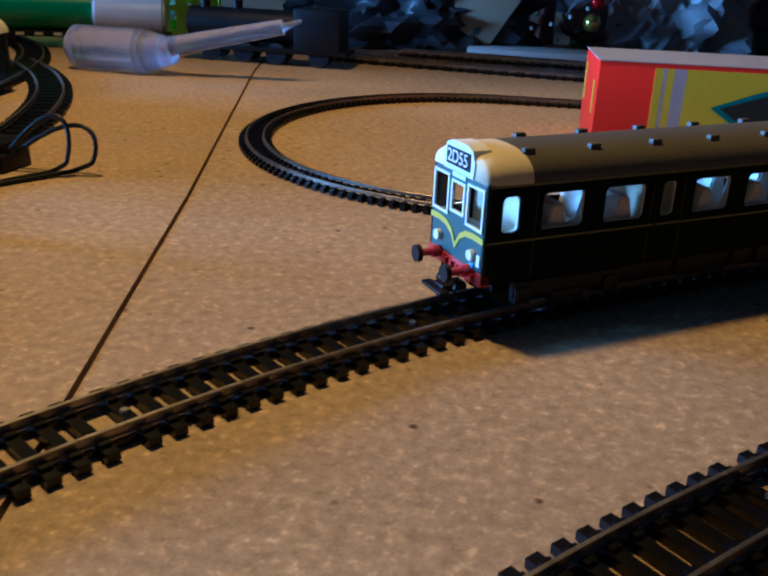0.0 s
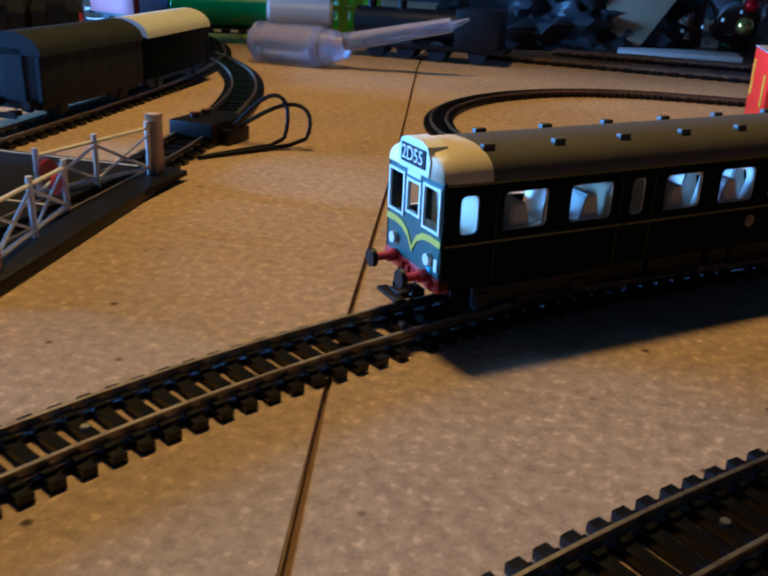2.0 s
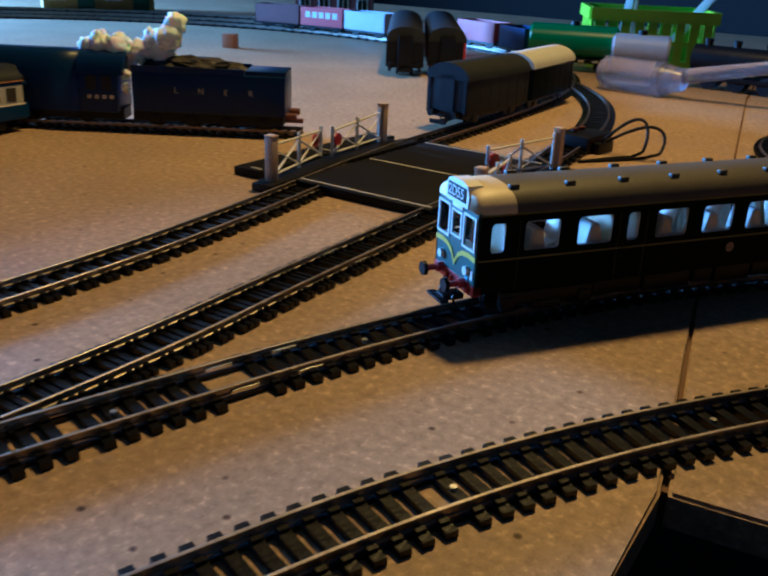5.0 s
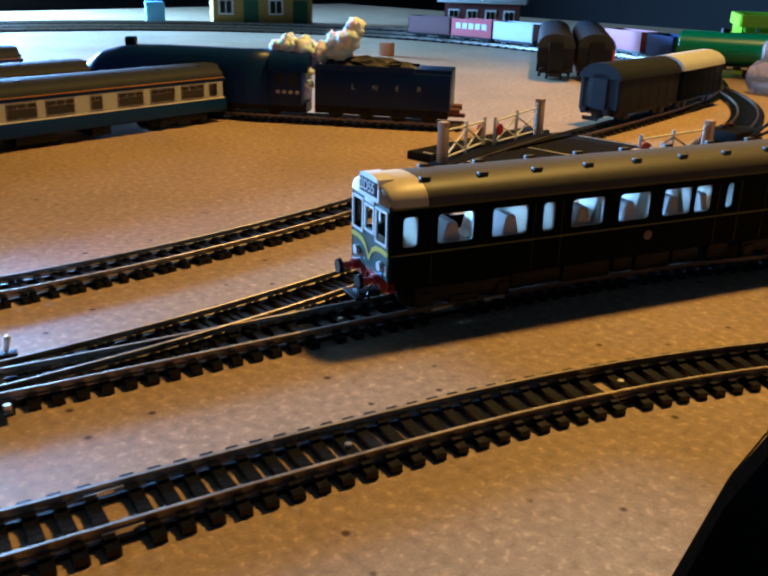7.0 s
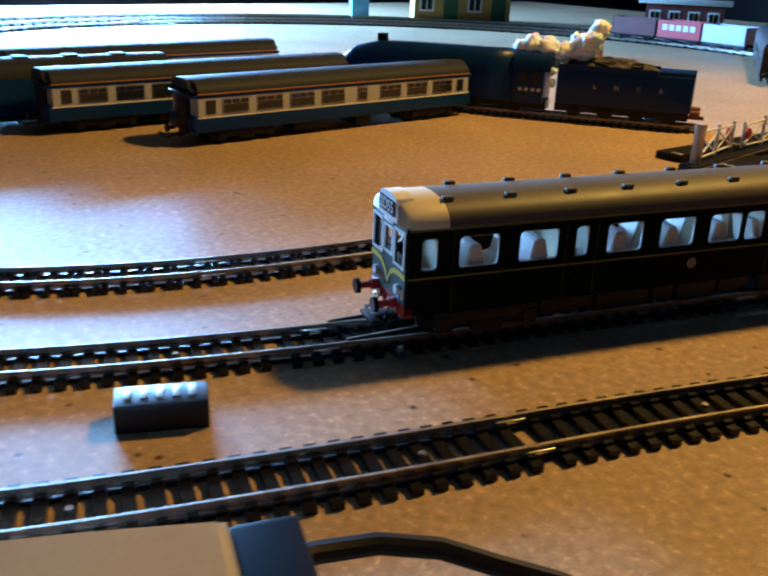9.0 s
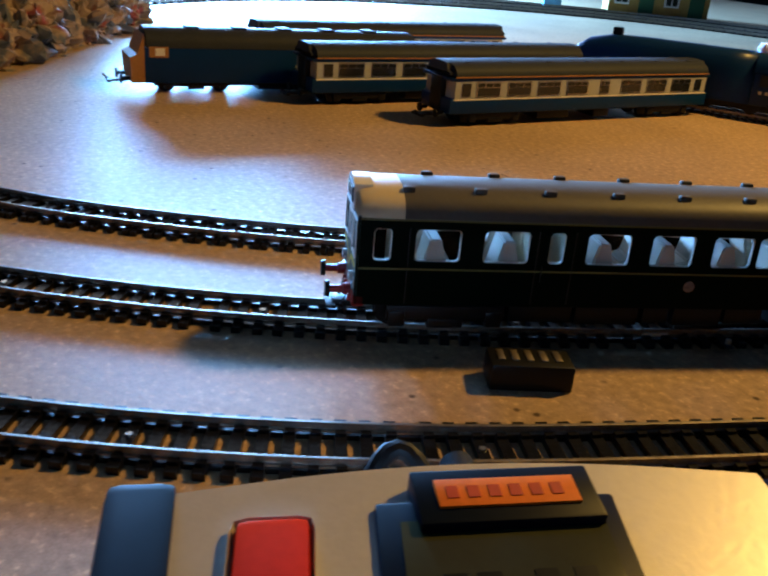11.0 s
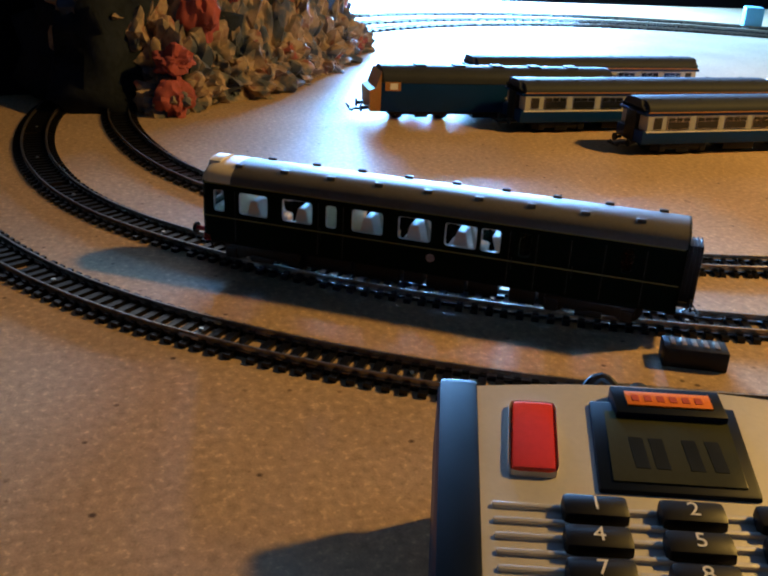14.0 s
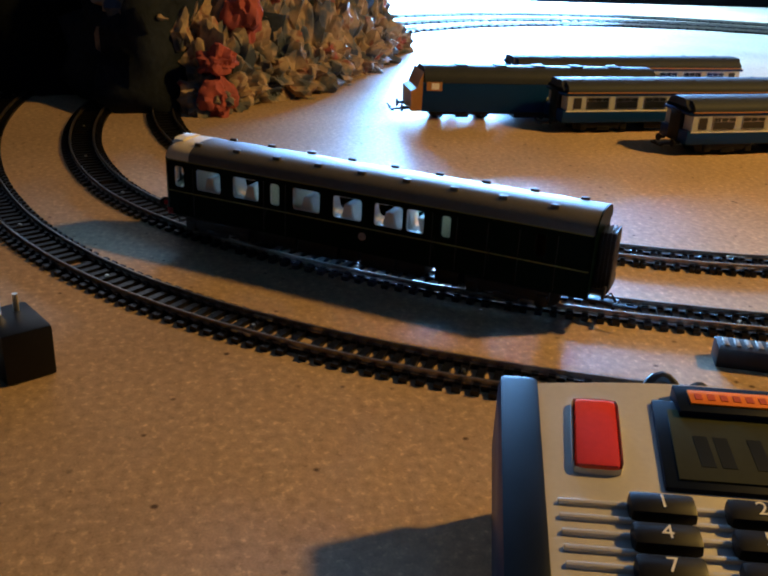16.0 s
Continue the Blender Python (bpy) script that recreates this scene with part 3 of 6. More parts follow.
def build_railcar():
    car = empty("railcar", railcar_pose(-0.044))
    tagged(car, "green diesel railcar model with cream cab dome and grey roof", "train")
    F, L, hw = 0.115, 0.26, 0.0185
    B = F - L
    z0, w0, w1, z1, top = 0.0122, 0.0296, 0.0430, 0.0467, 0.0562
    win = [(0.0058, 0.0133), (0.0215, 0.0395), (0.0475, 0.0660), (0.0730, 0.0800), (0.0880, 0.1063), (0.1140, 0.1326), (0.1395, 0.1572), (0.1587, 0.1697), (0.1785, 0.1850), (0.2300, 0.2360)]
    for s in (1, -1):
        bm = bmesh.new()
        y0, y1 = (hw - 0.0012, hw) if s > 0 else (-hw, -hw + 0.0012)
        side_with_windows(bm, 0.0, L, y0, y1, z0, z1, w0, w1, win)
        body_side = part("body_side", bm, "green", car, "dark green side painted as shaded, with yellow lining")
        for a, b in win:
            bm = bmesh.new()
            box(bm, F - b + 0.0001, F - a - 0.0001, s * (hw - 0.0009) - 0.0002, s * (hw - 0.0009) + 0.0002, w0 + 0.0001, w1 - 0.0001)
            pane = part("window_pane", bm, "glass", car)
            pane.visible_shadow = False
            bm = bmesh.new()
            rounded_frame(bm, F - b, F - a, w0, w1, s * (hw - 0.0011), s * (hw + 0.0003), 0.0003, 0.0019)
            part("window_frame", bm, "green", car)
            bm = bmesh.new()
            rounded_frame(bm, F - b + 0.0003, F - a - 0.0003, w0 + 0.0003, w1 - 0.0003, s * (hw - 0.0016), s * (hw - 0.0005), 0.0004, 0.0016)
            part("pane_edge", bm, "seat" if a < 0.176 else "green", car, "pale moulded edge of the glazing")
        for z in (0.0266, 0.0458):
            bm = bmesh.new()
            box(bm, B + 0.001, F - 0.001, s * hw - 0.0001, s * hw + 0.0003, z, z + 0.0007)
            part("lining", bm, "gold_line", body_side, "thin yellow lining stripe")
        for x in (0.0195, 0.069, 0.0835, 0.174, 0.188, 0.205, 0.222, 0.242):
            bm = bmesh.new()
            box(bm, F - x - 0.0003, F - x + 0.0003, s * hw - 0.0001, s * hw + 0.0002, z0 + 0.001, w1)
            part("door_line", bm, "black", body_side)
        for x in (0.071, 0.176, 0.207):
            bm = bmesh.new()
            tube(bm, [(F - x, s * (hw + 0.0012), 0.023), (F - x, s * (hw + 0.0013), 0.0262), (F - x, s * (hw + 0.0012), 0.0295)], 0.0003, 6)
            part("grab_rail", bm, "black", body_side)
        bm = bmesh.new()
        cyl(bm, (F - 0.133, s * hw, 0.0218), (F - 0.133, s * (hw + 0.0004), 0.0218), 0.0023, 20)
        part("crest", bm, "crest", body_side, "small round crest")
    # roof with its cab dome
    up, dn = roof_outline(hw + 0.0006, z1, top)
    bm = bmesh.new()
    prism(bm, up + dn[::-1], B, F - 0.017)
    part("roof", bm, "roof", car, "grey-brown painted roof", smooth=False)
    bm = bmesh.new()
    rings = []
    for k, (x, sc) in enumerate(((F - 0.017, 1.0), (F - 0.010, 0.995), (F - 0.005, 0.97), (F - 0.0015, 0.90), (F + 0.0004, 0.80))):
        rings.append([bm.verts.new((x, y * (1 - (1 - sc) * 0.3), z1 + (z - z1) * sc)) for y, z in up])
    for A, C in zip(rings, rings[1:]):
        for i in range(len(A) - 1):
            bm.faces.new((A[i], A[i + 1], C[i + 1], C[i]))
    bm.faces.new(rings[-1])
    part("cab_dome", bm, "cream", car, "cream-painted dome over the cab", smooth=True)
    for i in range(9):
        for y, zz in ((0.0108, top - 0.0016), (-0.0108, top - 0.0016)):
            x = F - 0.0190 - i * 0.0272 - (0.0105 if y < 0 else 0.0)
            bm = bmesh.new()
            box(bm, x - 0.0023, x + 0.0023, y - 0.0013, y + 0.0013, zz - 0.0008, zz + 0.0021, 0.0007)
            part("roof_vent", bm, "roof", car, "small shell vent")
    # cab front: three windows between pillars
    f0 = F - 0.0012
    fy = ((-hw, -hw + 0.0012), (-0.0062, -0.0047), (0.0047, 0.0062), (hw - 0.0012, hw))
    bm = bmesh.new()
    box(bm, f0, F, -hw, hw, 0.0158, 0.0302)
    for a, b in fy:
        box(bm, f0, F, a, b, 0.0302, 0.0449)
    box(bm, f0, F, -hw, hw, 0.0449, z1 + 0.0006)
    cab = part("cab_front", bm, "lit_green", car, "green cab front painted as daylit, with three windows")
    gaps = ((-hw + 0.0012, -0.0062), (-0.0047, 0.0047), (0.0062, hw - 0.0012))
    for k, (a, b) in enumerate(gaps):
        lo, hi = (0.0302, 0.0449) if k != 1 else (0.0322, 0.0438)
        bm = bmesh.new()
        box(bm, f0 + 0.0003, f0 + 0.0006, a, b, lo, hi)
        part("windscreen", bm, "glass", cab).visible_shadow = False
        bm = bmesh.new()
        t = 0.0009
        for q in ((a, b, lo, lo + t), (a, b, hi - t, hi), (a, a + t, lo + t, hi - t), (b - t, b, lo + t, hi - t)):
            box(bm, F - 0.0002, F + 0.0006, q[0], q[1], q[2], q[3])
        part("windscreen_frame", bm, "white", cab, "white window surround")
        if k == 1:
            bm = bmesh.new()
            box(bm, F - 0.001, F + 0.0001, a, b, 0.0302, 0.0322)
            box(bm, F - 0.001, F + 0.0001, a, b, 0.0438, 0.0449)
            part("door_panel", bm, "lit_green", cab)
    bm = bmesh.new()
    box(bm, F + 0.0001, F + 0.0006, -0.0045, 0.0045, 0.0447, 0.0464, 0.0002)
    part("destination_blind", bm, "white", cab, "white destination strip")
    bm = bmesh.new()
    outl = [(-0.0098, 0.0468), (0.0098, 0.0468), (0.0105, 0.0520), (0.0085, 0.0560), (0.0045, 0.0572), (-0.0045, 0.0572), (-0.0085, 0.0560), (-0.0105, 0.0520)]
    prism(bm, outl, F - 0.006, F + 0.0010)
    code = part("headcode_box", bm, "white", car, "white four-character headcode box")
    bm = bmesh.new()
    box(bm, F + 0.0008, F + 0.0014, -0.0078, 0.0078, 0.0488, 0.0548)
    part("headcode_panel", bm, "black", code)
    label_text("headcode_characters", "2D55", 0.0062, "white", code, Matrix(((0, 0, 1, F + 0.0016), (1, 0, 0, 0), (0, 1, 0, 0.0518), (0, 0, 0, 1))))
    # whiskers, lamps, labels
    for s in (1, -1):
        bm = bmesh.new()
        pts = [(0.0, 0.0196), (s * 0.003, 0.0240), (s * 0.007, 0.0261), (s * 0.012, 0.0267), (s * hw * 0.985, 0.0264)]
        w = 0.0022
        A = [bm.verts.new((F + 0.0004, y, z)) for y, z in pts]
        C = [bm.verts.new((F + 0.0004, y, z + w)) for y, z in pts]
        for i in range(len(A) - 1):
            bm.faces.new((A[i], A[i + 1], C[i + 1], C[i]) if s > 0 else (A[i], C[i], C[i + 1], A[i + 1]))
        bmesh.ops.solidify(bm, geom=bm.faces[:], thickness=0.0003)
        part("whisker", bm, "yellow", cab, "yellow warning whisker stripe")
        bm = bmesh.new()
        cyl(bm, (F, s * 0.0118, 0.0212), (F + 0.0016, s * 0.0118, 0.0212), 0.0019, 16)
        part("marker_lamp", bm, "white", cab, "white marker lamp")
        bm = bmesh.new()
        cyl(bm, (F + 0.001, s * 0.0105, 0.0152), (F + 0.0085, s * 0.0105, 0.0152), 0.0014, 12)
        cyl(bm, (F, s * 0.0105, 0.0152), (F + 0.0035, s * 0.0105, 0.0152), 0.0022, 12)
        shank = part("buffer_shank", bm, "red", car, "red buffer housing")
        bm = bmesh.new()
        cyl(bm, (F + 0.0085, s * 0.0105, 0.0152), (F + 0.0102, s * 0.0105, 0.0152), 0.0033, 18, 0.0030)
        part("buffer_head", bm, "black", shank)
    bm = bmesh.new()
    box(bm, F, F + 0.0004, 0.0150, 0.0170, 0.0182, 0.0222)
    part("notice", bm, "white", cab)
    bm = bmesh.new()
    box(bm, F, F + 0.0004, 0.0105, 0.0130, 0.0163, 0.0183)
    part("square_badge", bm, "sky_blue", cab, "blue square coupling badge")
    bm = bmesh.new()
    box(bm, F - 0.004, F + 0.0006, -hw, hw, 0.0114, 0.0161, 0.0006)
    for y in (-0.004, 0.0, 0.004, 0.014, -0.014):
        box(bm, F, F + 0.0018, y - 0.0006, y + 0.0006, 0.0122, 0.0150)
    part("buffer_beam", bm, "red", car, "red buffer beam with pipes")
    bm = bmesh.new()
    box(bm, F - 0.004, F + 0.006, -0.0035, 0.0035, 0.0045, 0.0072, 0.0006)
    box(bm, F + 0.005, F + 0.009, -0.007, 0.007, 0.0050, 0.0064, 0.0005)
    tube(bm, [(F + 0.001, 0.006, 0.0125), (F + 0.003, 0.006, 0.007), (F + 0.001, 0.006, 0.002)], 0.0006, 6)
    tube(bm, [(F + 0.001, -0.006, 0.0125), (F + 0.003, -0.006, 0.007), (F + 0.001, -0.006, 0.002)], 0.0006, 6)
    part("coupling", bm, "black", car, "black plastic tension-lock coupling")
    bm = bmesh.new()
    box(bm, B - 0.011, B + 0.004, -0.003, 0.003, 0.0048, 0.0066, 0.0005)
    box(bm, B - 0.013, B - 0.011, -0.007, 0.007, 0.0048, 0.0062, 0.0004)
    tube(bm, [(B - 0.011, 0.004, 0.0062), (B - 0.018, 0.004, 0.0066), (B - 0.0235, 0.004, 0.0070), (B - 0.0245, 0.004, 0.0095)], 0.0007, 6)
    tube(bm, [(B - 0.004, 0.0, 0.0062), (B - 0.009, 0.0, 0.0110), (B - 0.012, 0.0, 0.0066)], 0.0006, 6)
    part("rear_coupling", bm, "black", car)
    # rear end with gangway
    bm = bmesh.new()
    box(bm, B, B + 0.0012, -hw, hw, z0, z1)
    prism(bm, up, B - 0.0006, B + 0.0006)
    part("rear_end", bm, "green", car)
    bm = bmesh.new()
    box(bm, B - 0.0085, B, -0.0068, 0.0068, 0.0135, 0.0450, 0.001)
    for k in range(4):
        box(bm, B - 0.0080 + k * 0.002, B - 0.0072 + k * 0.002, -0.0074, 0.0074, 0.013, 0.0456)
    part("gangway", bm, "black", car, "black corridor bellows")
    for s in (1, -1):
        bm = bmesh.new()
        cyl(bm, (B, s * 0.0115, 0.0152), (B - 0.0062, s * 0.0115, 0.0152), 0.0016, 12)
        cyl(bm, (B - 0.0062, s * 0.0115, 0.0152), (B - 0.0076, s * 0.0115, 0.0152), 0.0034, 18)
        part("rear_buffer", bm, "black", car)
    # floor, bulkheads, seats
    bm = bmesh.new()
    box(bm, B + 0.001, F - 0.0013, -hw + 0.0013, hw - 0.0013, 0.0136, 0.0150)
    part("floor_pan", bm, "interior", car)
    for x in (0.0172, 0.0702, 0.0850, 0.1740, 0.1900):
        bm = bmesh.new()
        box(bm, F - x - 0.0006, F - x + 0.0006, -hw + 0.0014, hw - 0.0014, 0.0150, 0.0464)
        part("bulkhead", bm, "interior", car, "cream partition")
    for i, x in enumerate((0.0300, 0.0585, 0.0965, 0.1225, 0.1480, 0.1665)):
        for s in (1, -1):
            ya, yb = (0.0030, hw - 0.0022) if s > 0 else (-hw + 0.0022, -0.0030)
            bm = bmesh.new()
            side = [(-0.0105, 0.0150), (-0.0105, 0.0232), (-0.0055, 0.0242), (-0.0022, 0.0380), (0.0022, 0.0380), (0.0055, 0.0242), (0.0105, 0.0232), (0.0105, 0.0150)]
            if i == 5:
                side = [(max(u, -0.0045), z) for u, z in side]
                side = [(u, z) for u, z in side if u < 0.005]
            A = [bm.verts.new((F - x + u, ya, z)) for u, z in side]
            C = [bm.verts.new((F - x + u, yb, z)) for u, z in side]
            for k in range(len(side)):
                bm.faces.new((A[k], A[(k + 1) % len(side)], C[(k + 1) % len(side)], C[k]))
            bm.faces.new(A[::-1])
            bm.faces.new(C)
            bmesh.ops.remove_doubles(bm, verts=bm.verts[:], dist=1e-7)
            bmesh.ops.recalc_face_normals(bm, faces=bm.faces[:])
            bmesh.ops.bevel(bm, geom=bm.edges[:], offset=0.0006, segments=2, affect="EDGES")
            part("seat", bm, "seat", car, "white moulded back-to-back seat")
    bm = bmesh.new()
    box(bm, F - 0.0065, F - 0.0018, -hw + 0.002, hw - 0.002, 0.0150, 0.0300, 0.001)
    part("driving_desk", bm, "interior", car)
    # underframe
    bm = bmesh.new()
    box(bm, B + 0.002, F - 0.004, -0.0165, 0.0165, 0.0116, 0.0136)
    part("underframe", bm, "black", car)
    for a, b, zz in ((0.062, 0.088, 0.0020), (0.0895, 0.116, 0.0012), (0.118, 0.129, 0.0022), (0.131, 0.152, 0.0012), (0.1535, 0.170, 0.0024), (0.176, 0.190, 0.0012)):
        bm = bmesh.new()
        box(bm, F - b, F - a, -0.0150, 0.0150, zz + 0.0018, 0.0120, 0.0008)
        part("equipment_box", bm, "black", car, "black underfloor equipment")
    bogie(car, F - 0.036, h=0.0118)
    bogie(car, F - 0.218, h=0.0118)
    return car


RAILCAR = build_railcar()


# ---- other rolling stock ----
def stand(x, y, deg):
    return Matrix.Translation((x, y, 0)) @ Matrix.Rotation(radians(deg), 4, "Z")


def build_coach(m, L, hw, H):
    """Blue and grey coach; local x runs along it, +y and -y are its sides."""
    c = empty("coach", m)
    tagged(c, "blue and grey passenger coach standing on the board", "train", "blue and grey coaches")
    z0, zb, zt, top = 0.215 * H, 0.45 * H, 0.725 * H, H
    bm = bmesh.new()
    box(bm, -L / 2, L / 2, -hw, hw, z0, zb, 0.001)
    part("lower_body", bm, "blue", c, "rail blue lower body")
    bm = bmesh.new()
    box(bm, -L / 2 + 0.004, L / 2 - 0.004, -hw + 0.0004, hw - 0.0004, zb + 0.0002, zt)
    part("grey_band", bm, "grey", c, "pale grey window band")
    bm = bmesh.new()
    box(bm, -L / 2, L / 2, -hw, hw, zt, zt + 0.05 * H, 0.0006)
    part("cantrail", bm, "blue", c)
    up, dn = roof_outline(hw + 0.0006, zt + 0.05 * H, top)
    bm = bmesh.new()
    prism(bm, up, -L / 2, L / 2)
    bmesh.ops.bevel(bm, geom=[e for e in bm.edges if abs(e.verts[0].co.x - e.verts[1].co.x) < 1e-6 and abs(abs(e.verts[0].co.x) - L / 2) < 1e-6], offset=0.004, segments=3, affect="EDGES")
    part("roof", bm, "roof_dark", c, "dark grey roof")
    for s in (1, -1):
        # the gutter's golden lamp highlight is painted on in ochre
        bm = bmesh.new()
        box(bm, -L / 2 + 0.003, L / 2 - 0.003, s * (hw + 0.0004) - 0.0005, s * (hw + 0.0004) + 0.0005, zt + 0.055 * H, zt + 0.075 * H)
        part("gutter", bm, "nose", c, "thin gutter line with its lamp highlight painted ochre")
        bm = bmesh.new()
        box(bm, -L / 2 + 0.003, L / 2 - 0.003, s * hw - 0.0002, s * hw + 0.0003, zb - 0.001, zb)
        part("lining", bm, "white", c)
        n = 8
        for i in range(n):
            x = -L / 2 + L * (0.125 + 0.107 * i)
            w, lo, hi = L * 0.041, zb + 0.03 * H, zt - 0.02 * H
            if i == 4:
                w *= 0.45
            bm = bmesh.new()
            y = s * (hw - 0.0002)
            for q in ((x - w, x + w, lo, lo + 0.0008), (x - w, x + w, hi - 0.0008, hi), (x - w, x - w + 0.0008, lo, hi), (x + w - 0.0008, x + w, lo, hi), (x - w, x + w, lo + (hi - lo) * 0.62, lo + (hi - lo) * 0.66),
                      (x - w * 0.35, x - w * 0.28, lo + (hi - lo) * 0.66, hi), (x + w * 0.28, x + w * 0.35, lo + (hi - lo) * 0.66, hi)):
                box(bm, q[0], q[1], y - 0.0004, y + 0.0007, q[2], q[3])
            fr = part("window_frame", bm, "pin", c, "bright metal window frame")
            bm = bmesh.new()
            box(bm, x - w, x + w, y - 0.0004, y + 0.0002, lo, hi)
            part("window_pane", bm, "pane", fr, "dark window pane")
        for x in (-L / 2 + L * 0.05, L / 2 - L * 0.05):
            bm = bmesh.new()
            box(bm, x - L * 0.014, x + L * 0.014, s * (hw - 0.0002) - 0.0004, s * (hw - 0.0002) + 0.0004, zb + 0.04 * H, zt - 0.03 * H)
            part("door_window", bm, "pane", c, "dark door drop-light")
    for e in (1, -1):
        bm = bmesh.new()
        box(bm, e * L / 2 - 0.001, e * L / 2 + 0.006, -hw * 0.36, hw * 0.36, z0, zt + 0.05 * H, 0.001)
        part("gangway", bm, "black", c)
        bm = bmesh.new()
        x = e * L / 2
        box(bm, min(x, x + e * 0.016), max(x, x + e * 0.016), -0.003, 0.003, 0.13 * H, 0.16 * H)
        box(bm, min(x + e * 0.014, x + e * 0.017), max(x + e * 0.014, x + e * 0.017), -0.008, 0.008, 0.13 * H, 0.17 * H)
        tube(bm, [(x + e * 0.016, 0, 0.16 * H), (x + e * 0.019, 0, 0.22 * H)], 0.0008, 6)
        part("coupling", bm, "black", c)
        for y in (-0.55, 0.55):
            bm = bmesh.new()
            cyl(bm, (x, y * hw, 0.21 * H), (x + e * 0.006, y * hw, 0.21 * H), 0.0016, 10)
            cyl(bm, (x + e * 0.006, y * hw, 0.21 * H), (x + e * 0.0075, y * hw, 0.21 * H), 0.0036, 14)
            part("buffer", bm, "black", c)
    for i in range(7):
        for y in (-0.45, 0.45):
            bm = bmesh.new()
            x = -L / 2 + L * (0.07 + 0.143 * i)
            box(bm, x - 0.002, x + 0.002, y * hw - 0.0014, y * hw + 0.0014, top - 0.06 * H, top - 0.005 * H, 0.0006)
            part("roof_vent", bm, "roof_dark", c)
    bm = bmesh.new()
    box(bm, -L * 0.18, -L * 0.06, -hw * 0.8, hw * 0.8, 0.07 * H, z0, 0.001)
    box(bm, L * 0.04, L * 0.10, -hw * 0.8, hw * 0.8, 0.06 * H, z0, 0.001)
    box(bm, -L / 2 + 0.004, L / 2 - 0.004, -hw * 0.85, hw * 0.85, 0.195 * H, z0 + 0.001)
    part("underframe", bm, "black", c)
    for x in (-L * 0.34, L * 0.34):
        bogie(c, x, hw * 0.85, 0.022, 0.212 * H)
    return c


def build_diesel(m, L, hw, H):
    d = empty("diesel_locomotive", m)
    tagged(d, "rail blue diesel locomotive with an ochre cab end", "locomotive")
    z0, zt = 0.16 * H, 0.70 * H
    bm = bmesh.new()
    box(bm, -L / 2 + 0.012, L / 2 - 0.012, -hw, hw, z0, zt, 0.0015)
    part("body", bm, "blue", d, "blue body side")
    up, dn = roof_outline(hw, zt, H * 0.98)
    bm = bmesh.new()
    prism(bm, up, -L / 2 + 0.014, L / 2 - 0.014)
    part("roof", bm, "roof_dark", d)
    for e in (1, -1):
        x = e * (L / 2 - 0.012)
        bm = bmesh.new()
        vs = [(x, 0.17 * H), (x + e * 0.011, 0.17 * H), (x + e * 0.012, 0.55 * H), (x + e * 0.006, 0.60 * H), (x, 0.90 * H)]
        A = [bm.verts.new((a, -hw, z)) for a, z in vs]
        C = [bm.verts.new((a, hw * 0.999, z)) for a, z in vs]
        for i in range(len(vs)):
            j = (i + 1) % len(vs)
            bm.faces.new((A[i], A[j], C[j], C[i]))
        bm.faces.new(A[::-1])
        bm.faces.new(C)
        bmesh.ops.recalc_face_normals(bm, faces=bm.faces[:])
        nose = part("cab_end", bm, "nose", d, "ochre-yellow cab end")
        for s in (1, -1):
            bm = bmesh.new()
            y = s * (hw + 0.0002)
            box(bm, min(x - e * 0.020, x - e * 0.004), max(x - e * 0.020, x - e * 0.004), y - 0.0006, y + 0.0006, 0.56 * H, 0.72 * H)
            fr = part("cab_side", bm, "nose", d, "orange-lit cab window surround")
            # opaque white paint stands in for the light in this window
            bm = bmesh.new()
            box(bm, min(x - e * 0.017, x - e * 0.009), max(x - e * 0.017, x - e * 0.009), y - 0.0008, y + 0.0009, 0.585 * H, 0.70 * H)
            part("cab_window", bm, "white", fr, "cab window painted white for its brightness")
        bm = bmesh.new()
        box(bm, min(x + e * 0.012, x + e * 0.028), max(x + e * 0.012, x + e * 0.028), -0.003, 0.003, 0.13 * H, 0.16 * H)
        box(bm, min(x + e * 0.026, x + e * 0.029), max(x + e * 0.026, x + e * 0.029), -0.009, 0.009, 0.13 * H, 0.17 * H)
        tube(bm, [(x + e * 0.028, 0, 0.16 * H), (x + e * 0.032, 0, 0.24 * H)], 0.0009, 6)
        part("coupling", bm, "black", d)
        for y in (-0.6, 0.6):
            bm = bmesh.new()
            cyl(bm, (x + e * 0.010, y * hw, 0.21 * H), (x + e * 0.018, y * hw, 0.21 * H), 0.0018, 10)
            cyl(bm, (x + e * 0.018, y * hw, 0.21 * H), (x + e * 0.0195, y * hw, 0.21 * H), 0.0042, 14)
            part("buffer", bm, "black", d)
    for i in range(5):
        bm = bmesh.new()
        x = -L * 0.3 + i * L * 0.15
        box(bm, x - 0.006, x + 0.006, -0.008, 0.008, H * 0.97, H * 1.0, 0.001)
        part("roof_hatch", bm, "roof_dark", d)
    bm = bmesh.new()
    box(bm, -L / 2 + 0.02, L / 2 - 0.02, -hw * 0.9, hw * 0.9, 0.12 * H, z0 + 0.001)
    box(bm, -L * 0.10, L * 0.10, -hw * 0.85, hw * 0.85, 0.05 * H, z0)
    part("underframe", bm, "black", d)
    for x in (-L * 0.30, L * 0.30):
        bogie(d, x, hw * 0.85, 0.024, 0.16 * H)
    for s in (1, -1):
        bm = bmesh.new()
        box(bm, L * 0.02, L * 0.055, s * hw - 0.0003, s * hw + 0.0005, 0.42 * H, 0.46 * H)
        part("emblem", bm, "line", d)
    return d


